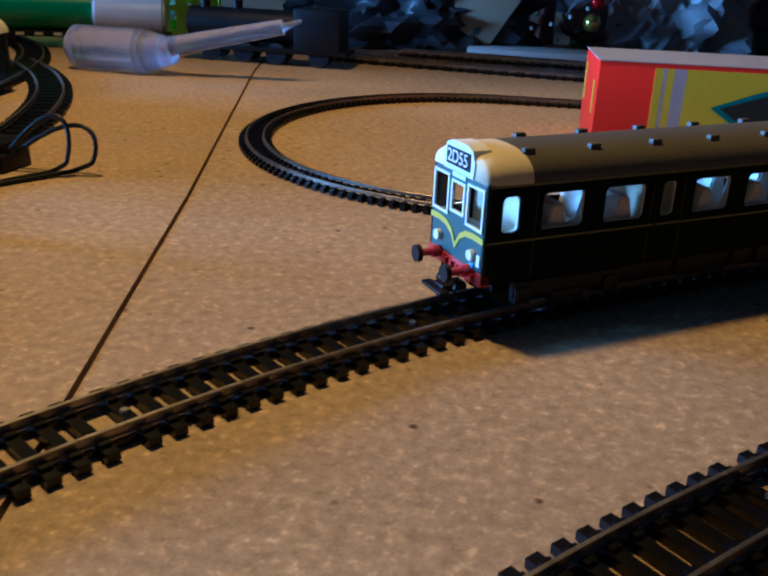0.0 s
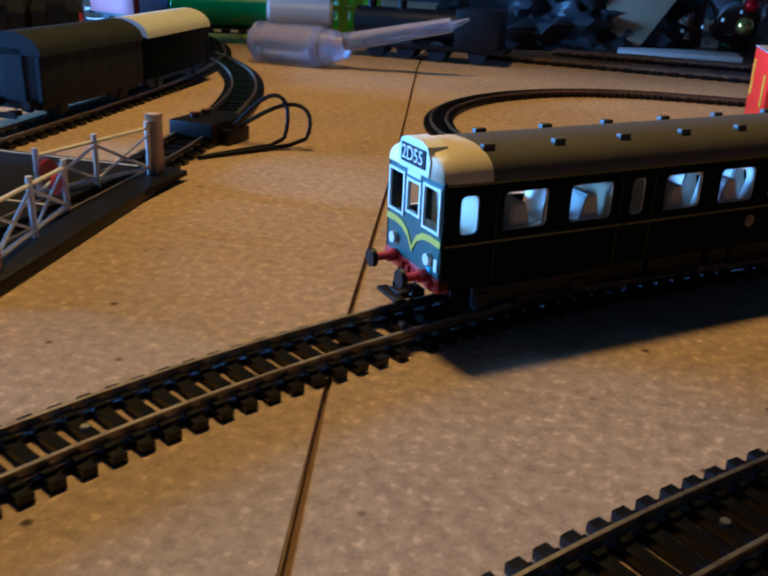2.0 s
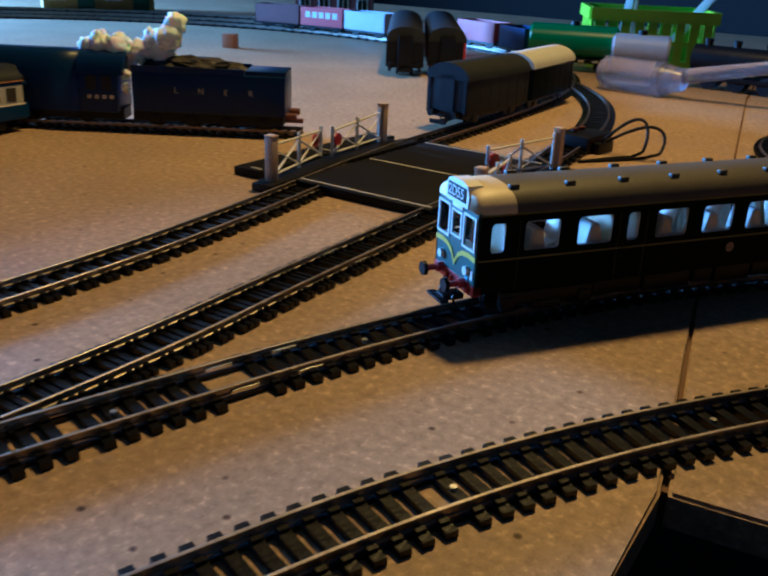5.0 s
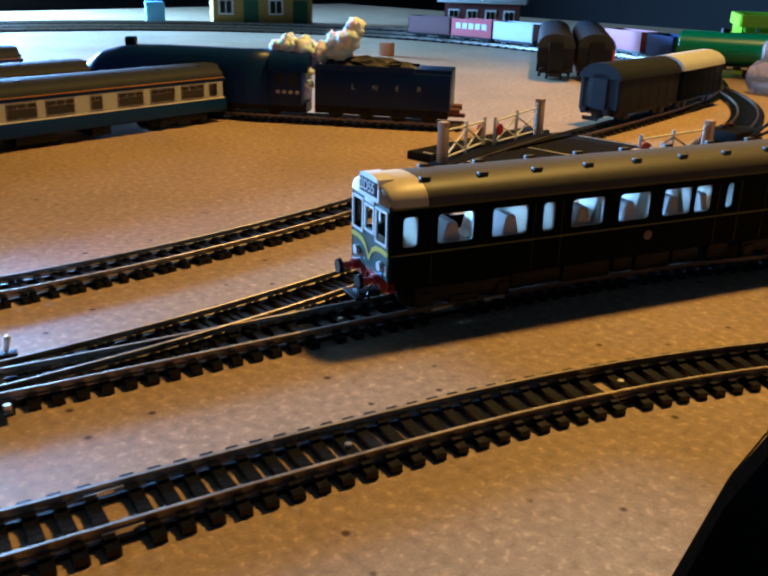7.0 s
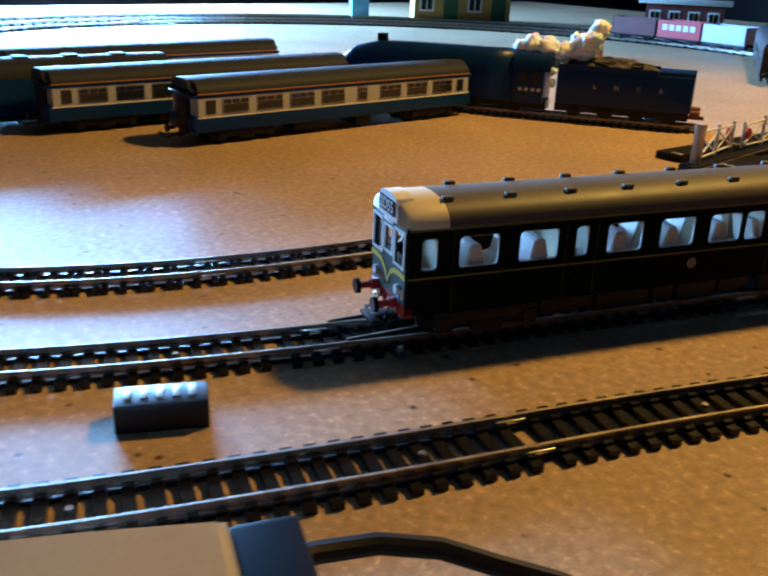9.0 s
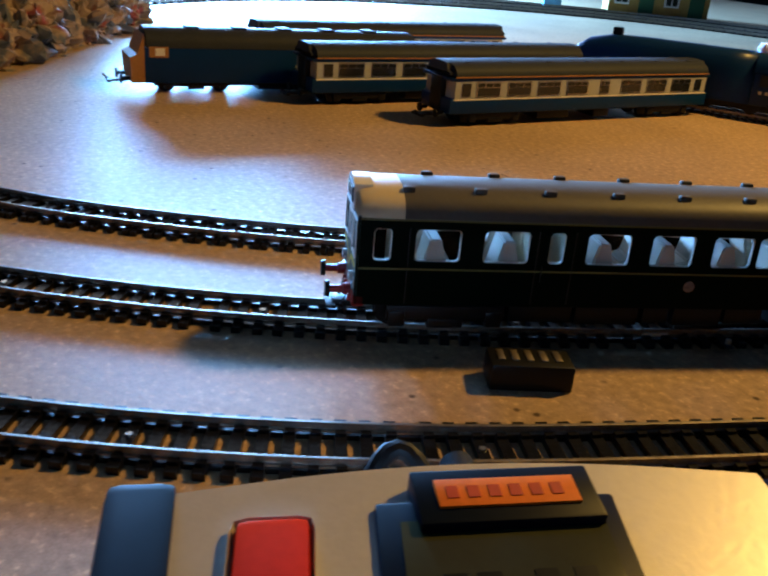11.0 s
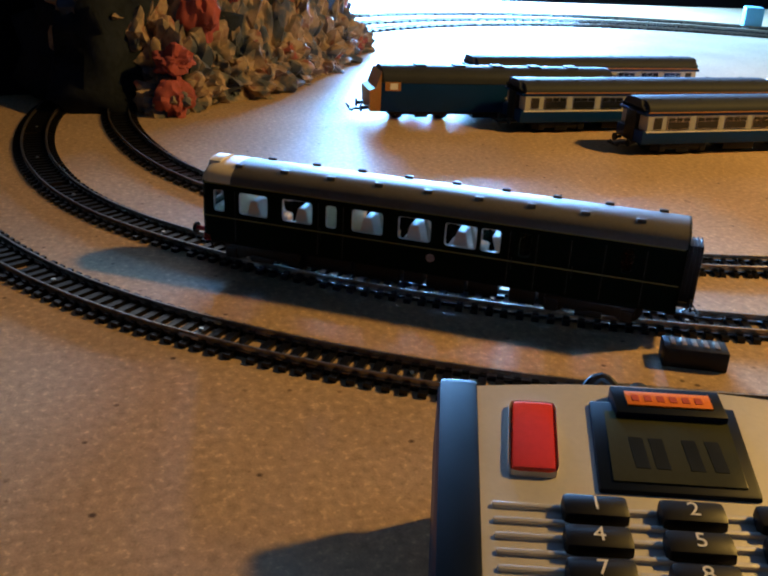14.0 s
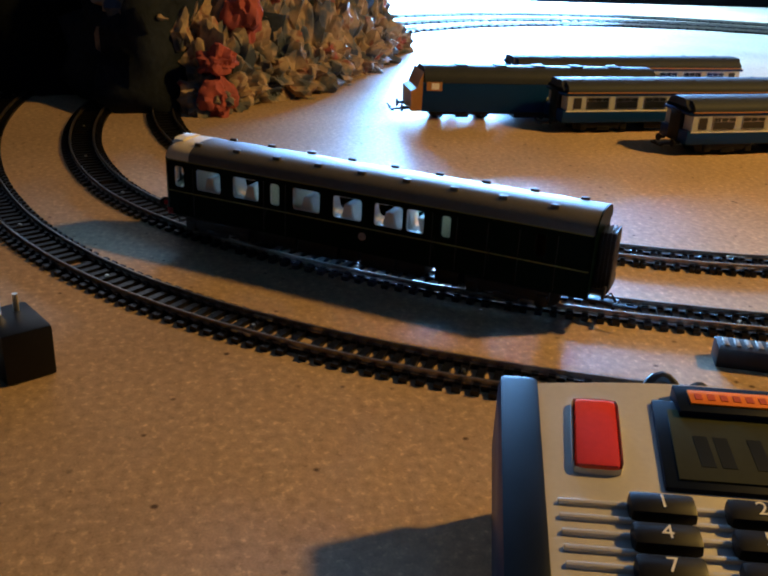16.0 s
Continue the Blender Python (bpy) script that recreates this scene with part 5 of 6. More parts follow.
# ---- hand controller ----
def build_controller():
    """Top face slopes down from its display end; local x across, y towards the display end."""
    slope = math.radians(9.0)
    m = Matrix.Translation((-0.171, -0.411, 0.0)) @ Matrix.Rotation(math.radians(73), 4, "Z")
    c = empty("train_controller", m)
    tagged(c, "silver and navy keypad train controller with a red button", "controller")
    W, D, h0 = 0.136, 0.150, 0.0535

    def top(y):
        return h0 + y * math.tan(slope)

    bm = bmesh.new()
    WC = W - 0.0095
    bow = [(WC * i / 14, 0.006 * math.sin(math.pi * i / 14)) for i in range(15)]
    A = [bm.verts.new((x, y, 0.0)) for x, y in bow] + [bm.verts.new((WC, -D, 0)), bm.verts.new((0, -D, 0))]
    C = [bm.verts.new((v.co.x, v.co.y, top(v.co.y))) for v in A]
    n = len(A)
    for i in range(n):
        bm.faces.new((A[i], C[i], C[(i + 1) % n], A[(i + 1) % n]))
    bm.faces.new(C)
    bm.faces.new(A[::-1])
    bmesh.ops.recalc_face_normals(bm, faces=bm.faces[:])
    bmesh.ops.bevel(bm, geom=[e for e in bm.edges if min(e.verts[0].co.z, e.verts[1].co.z) > 0.02], offset=0.002, segments=3, affect="EDGES")
    part("case", bm, "silver", c, "silver moulded case")

    def plate(name, x0, x1, y0, y1, z, mt, label="", bevel=0.0008, deep=0.001, parent=None, slant=0.0):
        b2 = bmesh.new()
        vs = box(b2, x0, x1, y0, y1, -deep, z, bevel)
        for v in vs:
            v.co.x += slant * (v.co.y - y1)
            v.co.z += top(v.co.y)
        return part(name, b2, mt, parent or c, label)

    plate("side_grip", -0.004, 0.0092, -D - 0.002, 0.002, 0.0012, "navy", "navy side grip", 0.003, 0.028, None, 0.03)
    plate("side_grip", W - 0.0100, W + 0.0040, -D - 0.002, 0.0, -0.0022, "navy", "navy side grip", 0.002, 0.030)
    plate("stop_button_rim", 0.0182, 0.0330, -0.0410, -0.0093, 0.0008, "silver", "silver rim", 0.003, 0.001, None, 0.09)
    plate("stop_button", 0.0189, 0.0323, -0.0403, -0.0100, 0.0030, "button_red", "glossy translucent red stop button", 0.0024, 0.001, None, 0.09)
    bezel = plate("display_frame", 0.0440, 0.0905, -0.0455, -0.0065, 0.0016, "navy", "dark display bezel", 0.0012, 0.001, None, 0.08)
    plate("display", 0.0478, 0.0862, -0.0425, -0.0120, 0.0022, "lcd", "greenish liquid-crystal display", 0.0003, 0.001, bezel, 0.08)
    plate("name_badge_frame", 0.0510, 0.0860, -0.0150, -0.0020, 0.0042, "navy", "dark badge holder", 0.0008)
    badge = plate("name_badge", 0.0550, 0.0820, -0.0118, -0.0052, 0.0048, "orange", "orange badge with dark bars", 0.0002)
    for i in range(6):
        plate("badge_bar", 0.0568 + i * 0.0040, 0.0590 + i * 0.0040, -0.0100, -0.0072, 0.0050, "badge_red", "", 0.0, 0.0005, badge)
    for x in (0.0530, 0.0590, 0.0690, 0.0760):
        plate("display_digit", x, x + 0.0042, -0.0370, -0.0240, 0.00235, "lcd_dark", "", 0.0, 0.0001, bezel)
    for r in range(7):
        y = -0.0507 - 0.0108 * r
        for k in range(2):
            plate("rib", 0.0102, W - 0.0102, y - 0.0028 - 0.0054 * k, y - 0.0012 - 0.0054 * k, 0.0012, "silver", "", 0.0005)
        for q in range(3):
            x = 0.0289 + 0.0265 * q - 0.0009 * r
            key = plate("key", x, x + 0.0182, y - 0.0080, y, 0.0046, "black", "black rubber key", 0.0020)
            if r < 3:
                zz = top(y - 0.0040) + 0.0047
                label_text("numeral", str(r * 3 + q + 1), 0.0068, "white", key, Matrix.Translation((x + 0.0091, y - 0.0040, zz)) @ Matrix.Rotation(slope, 4, "X"))
    bm = bmesh.new()
    pts = [(0.042 + 0.022 * i / 12, 0.006 + 0.010 * math.sin(math.pi * i / 12), 0.036 + 0.014 * math.sin(math.pi * i / 12)) for i in range(13)]
    tube(bm, [(0.042, 0.002, 0.03)] + pts, 0.0022, 10)
    part("cable", bm, "black", c, "thick black cable bend")
    bm = bmesh.new()
    cyl(bm, (0.066, 0.002, 0.044), (0.066, 0.016, 0.046), 0.0036, 14)
    for i in range(3):
        cyl(bm, (0.066, 0.005 + i * 0.004, 0.0445), (0.066, 0.007 + i * 0.004, 0.0448), 0.0043, 14)
    part("plug", bm, "roof_dark", c, "ridged cable plug")
    bm = bmesh.new()
    tube(bm, [(W - 0.006, -0.006, 0.020), (W - 0.001, 0.014, 0.019), (W + 0.0066, 0.0295, 0.015), (W + 0.0167, 0.0350, 0.012), (W + 0.0336, 0.0362, 0.010), (W + 0.0491, 0.0321, 0.008), (W + 0.0619, 0.0250, 0.005), (W + 0.074, 0.0160, 0.004), (W + 0.10, -0.015, 0.0033), (W + 0.12, -0.05, 0.0033)], 0.0030, 10)
    part("power_lead", bm, "black", c, "thick black power lead")


build_controller()


# ---- rockwork and dark hill ----
def rock(name, items, material, parent, lab, sub=5, rough=0.75, freq=2.0, flat=False):
    bm = bmesh.new()
    for i, (x, y, z, r, s) in enumerate(items):
        lump(bm, (x, y, z), r, i * 2.3 + len(name) + 11 * x, rough, s, sub, freq)
    for v in bm.verts:
        v.co.z = max(v.co.z, 0.0)
    return part(name, bm, material, parent, lab, smooth=not flat)


ROCKERY = empty("rockery")
tagged(ROCKERY, "crumpled tan, red and grey plaster rock face on the layout", "rockwork")
random.seed(4)


def rock_spot(u, d, z):
    """u runs along the foot of the face, d goes back into it."""
    x = -0.835 - 0.47 * u - 0.40 * d
    y = -0.462 + 0.50 * u - 0.21 * u * u - 0.90 * d
    return x, y, z


items = []
for i in range(34):
    u = i / 33
    r = random.uniform(0.020, 0.030)
    items.append((*rock_spot(u, 0.018 + random.uniform(0, 0.014), random.uniform(0.006, 0.022)), r, (1.15, 1.0, 0.85)))
tagged(rock("rock_foot", items, "rock", ROCKERY, "broken tan and grey rocks", 4, 0.9, 1.7, True), "broken tan and grey plaster rocks", kind="stuff")
items = []
for k in range(4):
    for i in range(22):
        u = (i + random.random()) / 22
        d = 0.045 + 0.032 * k + random.uniform(-0.01, 0.01)
        items.append((*rock_spot(u, d, 0.035 + 0.040 * k + random.uniform(-0.01, 0.01)), random.uniform(0.024, 0.036), (0.85, 0.85, 1.35)))
tagged(rock("rock_crest", items, "rock", ROCKERY, "tall crumpled tan and grey crest", 4, 0.9, 1.6, True), "tall crumpled tan and grey rock crest", kind="stuff")
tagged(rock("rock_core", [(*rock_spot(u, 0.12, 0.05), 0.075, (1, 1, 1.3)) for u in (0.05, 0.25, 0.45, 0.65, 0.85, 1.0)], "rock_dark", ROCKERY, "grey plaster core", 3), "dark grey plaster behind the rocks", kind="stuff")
rock("red_outcrop", [(*rock_spot(0.10, 0.030, 0.088), 0.020, (1, 1, 1.7)), (*rock_spot(0.0, 0.012, 0.050), 0.016, (1.2, 1.2, 0.9)), (*rock_spot(0.22, 0.05, 0.115), 0.014, (1, 1, 1.4)), (*rock_spot(-0.02, 0.0, 0.014), 0.018, (1, 1, 1.1))], "rock_red", ROCKERY, "red-painted lumps", 4, 0.5, 1.5, True)
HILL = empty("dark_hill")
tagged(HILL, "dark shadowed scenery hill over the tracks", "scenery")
rock("hill_mass", [(-1.13, -0.64, 0.05, 0.19, (1, 1, 1.1)), (-1.12, -0.84, 0.05, 0.21, (1, 1, 1.0)), (-1.06, -1.06, 0.05, 0.24, (1, 1, 0.9)), (-0.98, -1.32, 0.05, 0.26, (1, 1, 0.9)), (-1.33, -0.56, 0.05, 0.19, (1, 1, 1.1)), (-1.60, -0.80, 0.05, 0.30, (1, 1, 0.9)), (-1.55, -0.46, 0.05, 0.17, (1, 1, 1.0))], "hill_shade", HILL, "hillside painted dark as in shade", 5, 0.3)


# ---- boxes and clutter at the back ----
def build_carton():
    m = Matrix.Translation((0.057, 0.662, 0)) @ Matrix.Rotation(radians(2), 4, "Z")
    b = empty("model_carton", m)
    tagged(b, "red and yellow printed model carton lying on the board", "cardboard box")
    L, D, H = 0.36, 0.072, 0.0565
    bm = bmesh.new()
    box(bm, -0.0, L, 0, D, 0, H, 0.001)
    part("carton_body", bm, "box_red", b, "red card body")
    for a, c, mt in ((0.036, 0.041, "box_yellow"), (0.041, 0.0435, "box_grey"), (0.0435, 0.048, "box_yellow"), (0.048, 0.056, "box_grey"), (0.056, L, "box_yellow")):
        bm = bmesh.new()
        box(bm, a, c, -0.0006, 0.001, 0.0005, H - 0.003)
        part("printed_panel", bm, mt, b)
    bm = bmesh.new()
    A = [(0.074, 0.030), (0.100, 0.040), (0.125, 0.048), (L, 0.050), (L, 0.001), (0.108, 0.001), (0.092, 0.018)]
    vs = [bm.verts.new((x, -0.0009, z)) for x, z in A]
    bm.faces.new(vs)
    part("printed_border", bm, "box_teal", b)
    bm = bmesh.new()
    A = [(0.080, 0.030), (0.104, 0.038), (0.128, 0.045), (L, 0.047), (L, 0.001), (0.116, 0.001), (0.098, 0.018)]
    vs = [bm.verts.new((x, -0.0013, z)) for x, z in A]
    bm.faces.new(vs)
    part("printed_picture", bm, "box_dark", b)
    for y, z0, z1 in ((0.014, 0.02, 0.042), (0.062, 0.022, 0.048)):
        bm = bmesh.new()
        box(bm, -0.0006, 0.0004, y - 0.002, y + 0.002, z0, z1)
        part("printed_bar", bm, "box_yellow", b)
    bm = bmesh.new()
    box(bm, -0.0004, L, -0.0004, D, H, H + 0.0006)
    part("lid_edge", bm, "box_grey", b, "dull grey worn lid")


build_carton()


def build_tank_wagon(m, mt, lab, L=0.10, r=0.019):
    w = empty("tank_wagon", m)
    tagged(w, lab, "tank wagon", "tank wagons at the back")
    bm = bmesh.new()
    cyl(bm, (-L / 2, 0, 0.017 + r), (L / 2, 0, 0.017 + r), r, 28)
    bmesh.ops.bevel(bm, geom=[e for e in bm.edges if abs(e.verts[0].co.x - e.verts[1].co.x) < 1e-6], offset=0.003, segments=3, affect="EDGES")
    part("tank", bm, mt, w)
    bm = bmesh.new()
    cyl(bm, (0, 0, 0.017 + 2 * r - 0.002), (0, 0, 0.017 + 2 * r + 0.005), 0.006, 16)
    part("hatch", bm, "black", w)
    bm = bmesh.new()
    box(bm, -L / 2 - 0.004, L / 2 + 0.004, -0.016, 0.016, 0.012, 0.018)
    part("chassis", bm, "black", w)
    for i in range(6):
        bm = bmesh.new()
        x = -L * 0.4 + i * L * 0.16
        box(bm, x, x + L * 0.07, -0.0165, -0.016, 0.0135, 0.0165)
        part("marking_bar", bm, "line", w)
    for x in (-L * 0.32, L * 0.32):
        bm = bmesh.new()
        for s in (1, -1):
            cyl(bm, (x, s * 0.0083, 0.0082), (x, s * 0.0112, 0.0082), 0.0082, 16)
        part("wheelset", bm, "black", w)


build_tank_wagon(stand(-0.500, 0.985, 18), "tank_green", "green tank wagon parked at the back of the board", 0.12, 0.022)
build_tank_wagon(stand(-0.410, 1.000, 16), "tank_white", "silver-blue tank wagon parked at the back", 0.075, 0.019)


def build_basket():
    b = empty("lime_basket", stand(-0.452, 1.135, 28))
    tagged(b, "lime green slotted plastic basket holding tools", "basket")
    W, D, H, t = 0.17, 0.12, 0.082, 0.003
    bm = bmesh.new()
    box(bm, -W / 2, W / 2, -D / 2, D / 2, 0, t)
    part("base", bm, "lime", b)
    for s in (-1, 1):
        for n, ax in ((9, "x"), (7, "y")):
            ln = W if ax == "x" else D
            for i in range(n):
                u = -ln / 2 + ln * (i + 0.5) / n
                bm = bmesh.new()
                if ax == "x":
                    box(bm, u - ln / n * 0.32, u + ln / n * 0.32, s * D / 2 - t / 2, s * D / 2 + t / 2, 0.0, H * 0.86)
                else:
                    box(bm, s * W / 2 - t / 2, s * W / 2 + t / 2, u - ln / n * 0.32, u + ln / n * 0.32, 0.0, H * 0.86)
                part("slat", bm, "lime", b)
        for z0, z1 in ((H * 0.80, H), (0.0, H * 0.16), (H * 0.42, H * 0.50)):
            bm = bmesh.new()
            g = 0.004 if z1 == H else 0.0
            box(bm, -W / 2 - g, W / 2 + g, s * D / 2 - t * 0.7 - g * (s < 0), s * D / 2 + t * 0.7 + g * (s > 0), z0, z1)
            box(bm, s * W / 2 - t * 0.7 - g * (s < 0), s * W / 2 + t * 0.7 + g * (s > 0), -D / 2, D / 2, z0, z1)
            part("band", bm, "lime", b)


build_basket()
for i, (x, y, a, mt) in enumerate(((-0.492, 1.135, 8, "line"), (-0.472, 1.155, -6, "card"), (-0.432, 1.125, 36, "line"))):
    bm = bmesh.new()
    box(bm, -0.006, 0.006, -0.003, 0.003, 0.0, 0.17, 0.001, Matrix.Translation((x, y, 0.004)) @ Matrix.Rotation(radians(a), 4, "Y"))
    tagged(finish("wooden_stick", bm, mt), "pale flat stick leaning in the green basket", "stick", "sticks in the basket")


def build_squeeze_bottle():
    b = empty("plastic_bottle", Matrix.Translation((-0.352, 0.848, 0)) @ Matrix.Rotation(radians(-8), 4, "Z"))
    tagged(b, "frosted plastic dropper bottle lying on its side", "bottle")
    bm = bmesh.new()
    cyl(bm, (-0.055, 0, 0.020), (0.030, 0, 0.020), 0.0195, 24)
    bmesh.ops.bevel(bm, geom=[e for e in bm.edges if abs(e.verts[0].co.x - e.verts[1].co.x) < 1e-6], offset=0.006, segments=3, affect="EDGES")
    part("bottle_body", bm, "frost", b, "milky translucent body", smooth=False)
    bm = bmesh.new()
    cyl(bm, (0.018, 0, 0.020), (0.050, 0, 0.022), 0.0205, 20, 0.012)
    part("shoulder", bm, "frost", b)
    bm = bmesh.new()
    cyl(bm, (0.048, 0, 0.026), (0.150, 0.018, 0.048), 0.009, 14, 0.007)
    cyl(bm, (0.148, 0.018, 0.047), (0.166, 0.021, 0.054), 0.004, 10, 0.0015)
    part("spout", bm, "frost", b, "long pale spout")


build_squeeze_bottle()


def build_black_engine():
    e = empty("black_locomotive", stand(-0.245, 0.965, -4))
    tagged(e, "black tank locomotive standing at the back of the board", "locomotive")
    bm = bmesh.new()
    cyl(bm, (-0.085, 0, 0.036), (0.035, 0, 0.036), 0.0165, 20)
    part("boiler", bm, "black", e)
    bm = bmesh.new()
    box(bm, 0.030, 0.078, -0.019, 0.019, 0.014, 0.056, 0.002)
    part("cab", bm, "black", e)
    bm = bmesh.new()
    box(bm, -0.095, 0.085, -0.019, 0.019, 0.012, 0.017, 0.0008)
    part("footplate", bm, "black", e)
    for x in (-0.070, -0.035):
        bm = bmesh.new()
        cyl(bm, (x, 0, 0.050), (x, 0, 0.060), 0.0045, 14, 0.0055)
        part("dome", bm, "black", e)
    for x in (-0.06, -0.025, 0.010, 0.055):
        for s in (1, -1):
            bm = bmesh.new()
            cyl(bm, (x, s * 0.010, 0.0105), (x, s * 0.0145, 0.0105), 0.0105, 18)
            part("wheel", bm, "roof_dark", e)


build_black_engine()
for i, (x, y, a, ln, zz) in enumerate(((-0.06, 1.005, -6, 0.30, 0.0), (0.0, 0.985, -9, 0.32, 0.0), (0.02, 1.045, -4, 0.42, 0.0), (0.03, 1.02, -7, 0.30, 0.0066))):
    ra = radians(a)
    ln_pts = [(x + (u - 0.5) * ln * math.cos(ra), y + (u - 0.5) * ln * math.sin(ra), ra) for u in [k / 60 for k in range(61)]]
    track("spare length of black track lying at the back", ln_pts, z=zz)


def sheet(name, c, size, seed, mt, lab, rough=0.30):
    bm = bmesh.new()
    lump(bm, c, 1.0, seed, rough, size, 5, 3.4)
    for v in bm.verts:
        v.co.z = max(v.co.z, 0.0)
    tagged(finish(name, bm, mt), lab, "plastic bag", "plastic bags at the back")


sheet("polythene_bag", (-0.13, 1.22, 0.02), (0.15, 0.09, 0.085), 2.0, "bag_dark", "crumpled grey clear polythene bag")
sheet("polythene_bag", (0.20, 1.30, 0.05), (0.12, 0.10, 0.12), 5.0, "bag", "crumpled pale clear polythene bag")
sheet("polythene_bag", (0.42, 1.30, 0.05), (0.13, 0.10, 0.11), 9.0, "bag_dark", "dark crumpled polythene bag")
bm = bmesh.new()
box(bm, -0.055, 0.055, -0.03, 0.03, 0.0, 0.075, 0.001, Matrix.Translation((-0.075, 1.17, 0.035)) @ Matrix.Rotation(radians(32), 4, "Y"))
tagged(finish("cardboard_carton", bm, "card"), "plain brown cardboard box tipped on its corner", "cardboard box")
bm = bmesh.new()
box(bm, -0.24, -0.02, 1.42, 1.60, 0.0, 0.16, 0.002)
tagged(finish("red_storage_box", bm, "box_red"), "large plain red storage box behind the clutter", "storage box")
bm = bmesh.new()
box(bm, -0.05, 0.09, 1.10, 1.16, 0.0, 0.010, 0.002)
tagged(finish("paper_pile", bm, "white"), "low pile of white paper", "paper")


def build_christmas_tree():
    t = empty("christmas_tree", Matrix.Translation((0.045, 1.30, 0.0)))
    tagged(t, "dark green tinsel Christmas tree hung with red baubles and beads", "christmas tree")
    bm = bmesh.new()
    cyl(bm, (0, 0, 0), (0, 0, 0.36), 0.012, 12, 0.004)
    part("trunk", bm, "wagon_brown", t)
    random.seed(9)
    bm = bmesh.new()
    for i in range(900):
        z = random.uniform(0.01, 0.34)
        R = 0.15 * (1 - z / 0.40)
        a = random.uniform(0, 2 * math.pi)
        r = R * math.sqrt(random.uniform(0.15, 1))
        p = Vector((r * math.cos(a), r * math.sin(a), z))
        d = Vector((math.cos(a), math.sin(a), random.uniform(-0.5, 0.3))).normalized() * random.uniform(0.012, 0.026)
        s = d.orthogonal().normalized() * 0.0022
        vs = [bm.verts.new(q) for q in (p - s, p + s, p + d)]
        bm.faces.new(vs)
        s2 = d.cross(s).normalized() * 0.0022
        vs = [bm.verts.new(q) for q in (p - s2, p + s2, p + d)]
        bm.faces.new(vs)
    part("needles", bm, "tree", t, "dark tinsel needles")
    for i in range(14):
        a = random.uniform(math.pi * 1.05, math.pi * 1.95)
        z = random.uniform(0.03, 0.17)
        R = 0.15 * (1 - z / 0.40) + 0.004
        bm = bmesh.new()
        ball(bm, (R * math.cos(a), R * math.sin(a), z), random.uniform(0.007, 0.013), 14)
        part("bauble", bm, "bauble_red" if i % 3 else "bauble_gold", t, "shiny round bauble", smooth=True)
    for j in range(3):
        for i in range(16):
            a = math.pi * (1.1 + 0.05 * i + 0.1 * j)
            z = 0.05 + 0.045 * j + 0.02 * math.cos(i * 0.5)
            R = 0.15 * (1 - z / 0.40) + 0.007
            bm = bmesh.new()
            ball(bm, (R * math.cos(a), R * math.sin(a), z), 0.0026, 6)
            part("bead", bm, "bead", t)


build_christmas_tree()


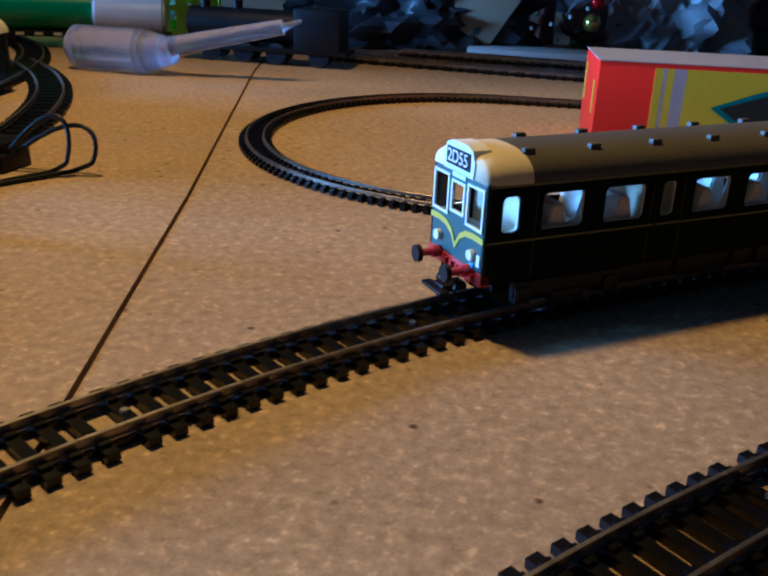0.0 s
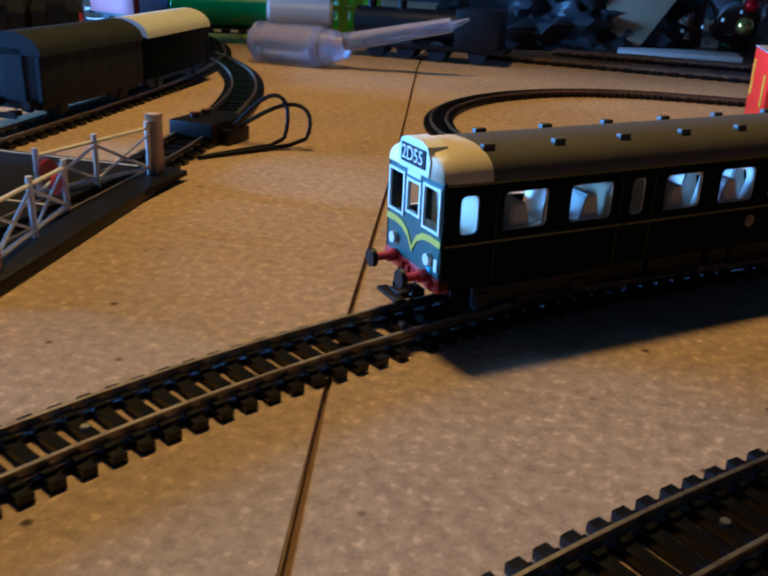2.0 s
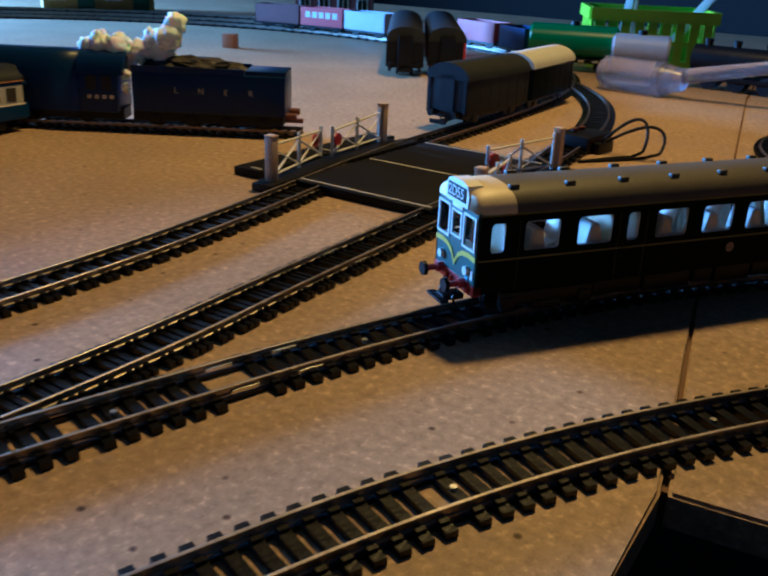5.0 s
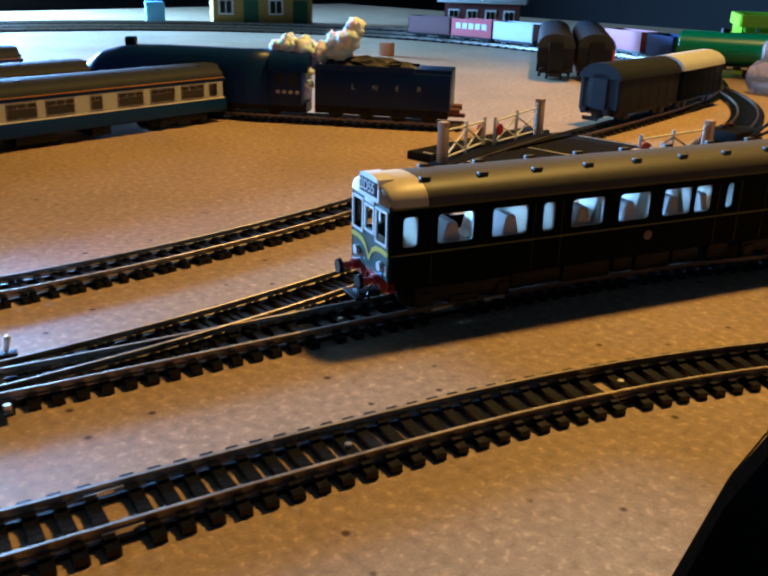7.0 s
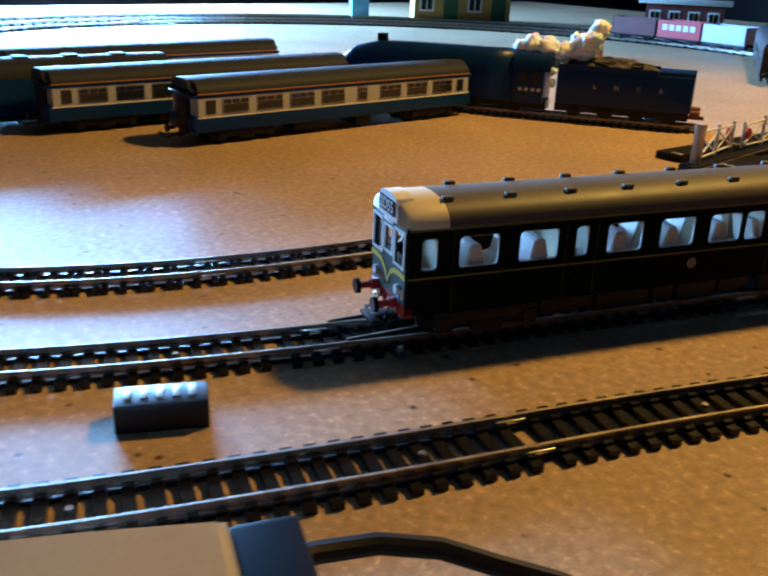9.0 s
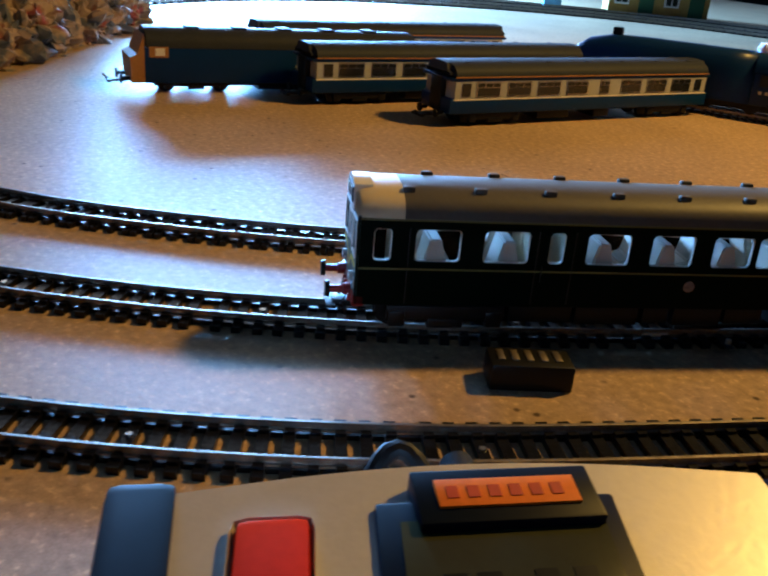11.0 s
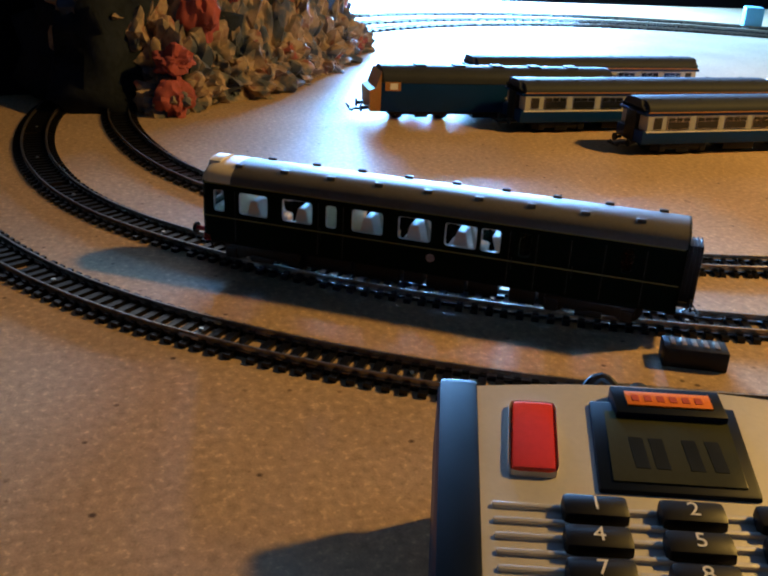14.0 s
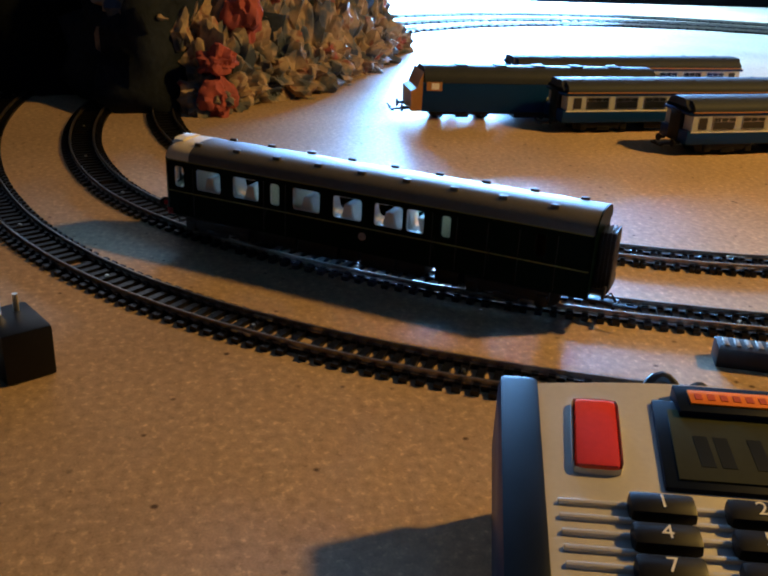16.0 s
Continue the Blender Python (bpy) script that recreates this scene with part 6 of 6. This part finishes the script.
# ---- far buildings ----
def build_house(m, mt, roofm, L, D, H, lab, cat, doors):
    h = empty("model_building", m)
    tagged(h, lab, cat)
    bm = bmesh.new()
    box(bm, -L / 2, L / 2, -D / 2, D / 2, 0, H)
    part("wall", bm, mt, h)
    bm = bmesh.new()
    box(bm, -L / 2 - 0.015, L / 2 + 0.015, -D / 2 - 0.015, D / 2 + 0.015, H, H + 0.008, 0.001)
    part("roof", bm, roofm, h)
    n = 4
    for i in range(n):
        x = -L / 2 + L * (i + 0.5) / n
        w = L / n * 0.30
        bm = bmesh.new()
        if i in doors:
            box(bm, x - w, x + w, -D / 2 - 0.001, -D / 2 + 0.001, 0.0, H * 0.75)
            part("door", bm, "door_green", h)
        else:
            box(bm, x - w, x + w, -D / 2 - 0.001, -D / 2 + 0.001, H * 0.30, H * 0.78)
            fr = part("window_frame", bm, "white", h)
            bm = bmesh.new()
            box(bm, x - w * 0.75, x - w * 0.08, -D / 2 - 0.0016, -D / 2 + 0.001, H * 0.36, H * 0.72)
            box(bm, x + w * 0.08, x + w * 0.75, -D / 2 - 0.0016, -D / 2 + 0.001, H * 0.36, H * 0.72)
            part("window_pane", bm, "lcd_dark", fr)


build_house(stand(-1.20, 1.36, 32), "wagon_brown", "line", 0.16, 0.08, 0.06, "small model signal box with white windows and flat roof", "model building", ())
build_house(stand(-1.60, 1.06, 58), "station", "card", 0.22, 0.09, 0.07, "yellow-ochre model station building with green doors", "model building", (1, 3))
bm = bmesh.new()
box(bm, -0.02, 0.02, -0.03, 0.03, 0, 0.045, 0.003, stand(-1.72, 0.86, 60))
tagged(finish("blue_tub", bm, "sky_blue"), "small pale blue plastic tub", "tub")
bm = bmesh.new()
box(bm, -0.010, 0.010, -0.008, 0.008, 0, 0.020, 0.001, stand(-0.96, 0.79, 20))
tagged(finish("buffer_stop", bm, "clay"), "small orange-brown block standing on the board", "block")
bm = bmesh.new()
cyl(bm, (-0.530, 0.372, 0), (-0.530, 0.372, 0.006), 0.012, 18)
tagged(finish("black_disc", bm, "black"), "small black disc lying by the tender", "plastic part")

lay_sleepers()


# ---- what moves ----
RUN = ((0.0, -0.044), (0.5, -0.014), (1.0, 0.018), (1.5, 0.046), (2.0, 0.074), (2.5, 0.102), (3.0, 0.130), (3.5, 0.158), (4.0, 0.188), (4.5, 0.218), (5.0, 0.248), (5.6, 0.286), (6.25, 0.332), (6.9, 0.378), (7.5, 0.420), (8.0, 0.458),
       (8.5, 0.494), (9.0, 0.532), (9.5, 0.572), (10.0, 0.610), (10.6, 0.656), (11.25, 0.707), (11.9, 0.756), (12.5, 0.798), (13.0, 0.830), (13.5, 0.860), (14.0, 0.886), (14.5, 0.908), (15.0, 0.926), (15.5, 0.941), (16.0, 0.952))


def motions():
    walk(RAILCAR, [(t, railcar_pose(s)) for t, s in RUN])


motions()
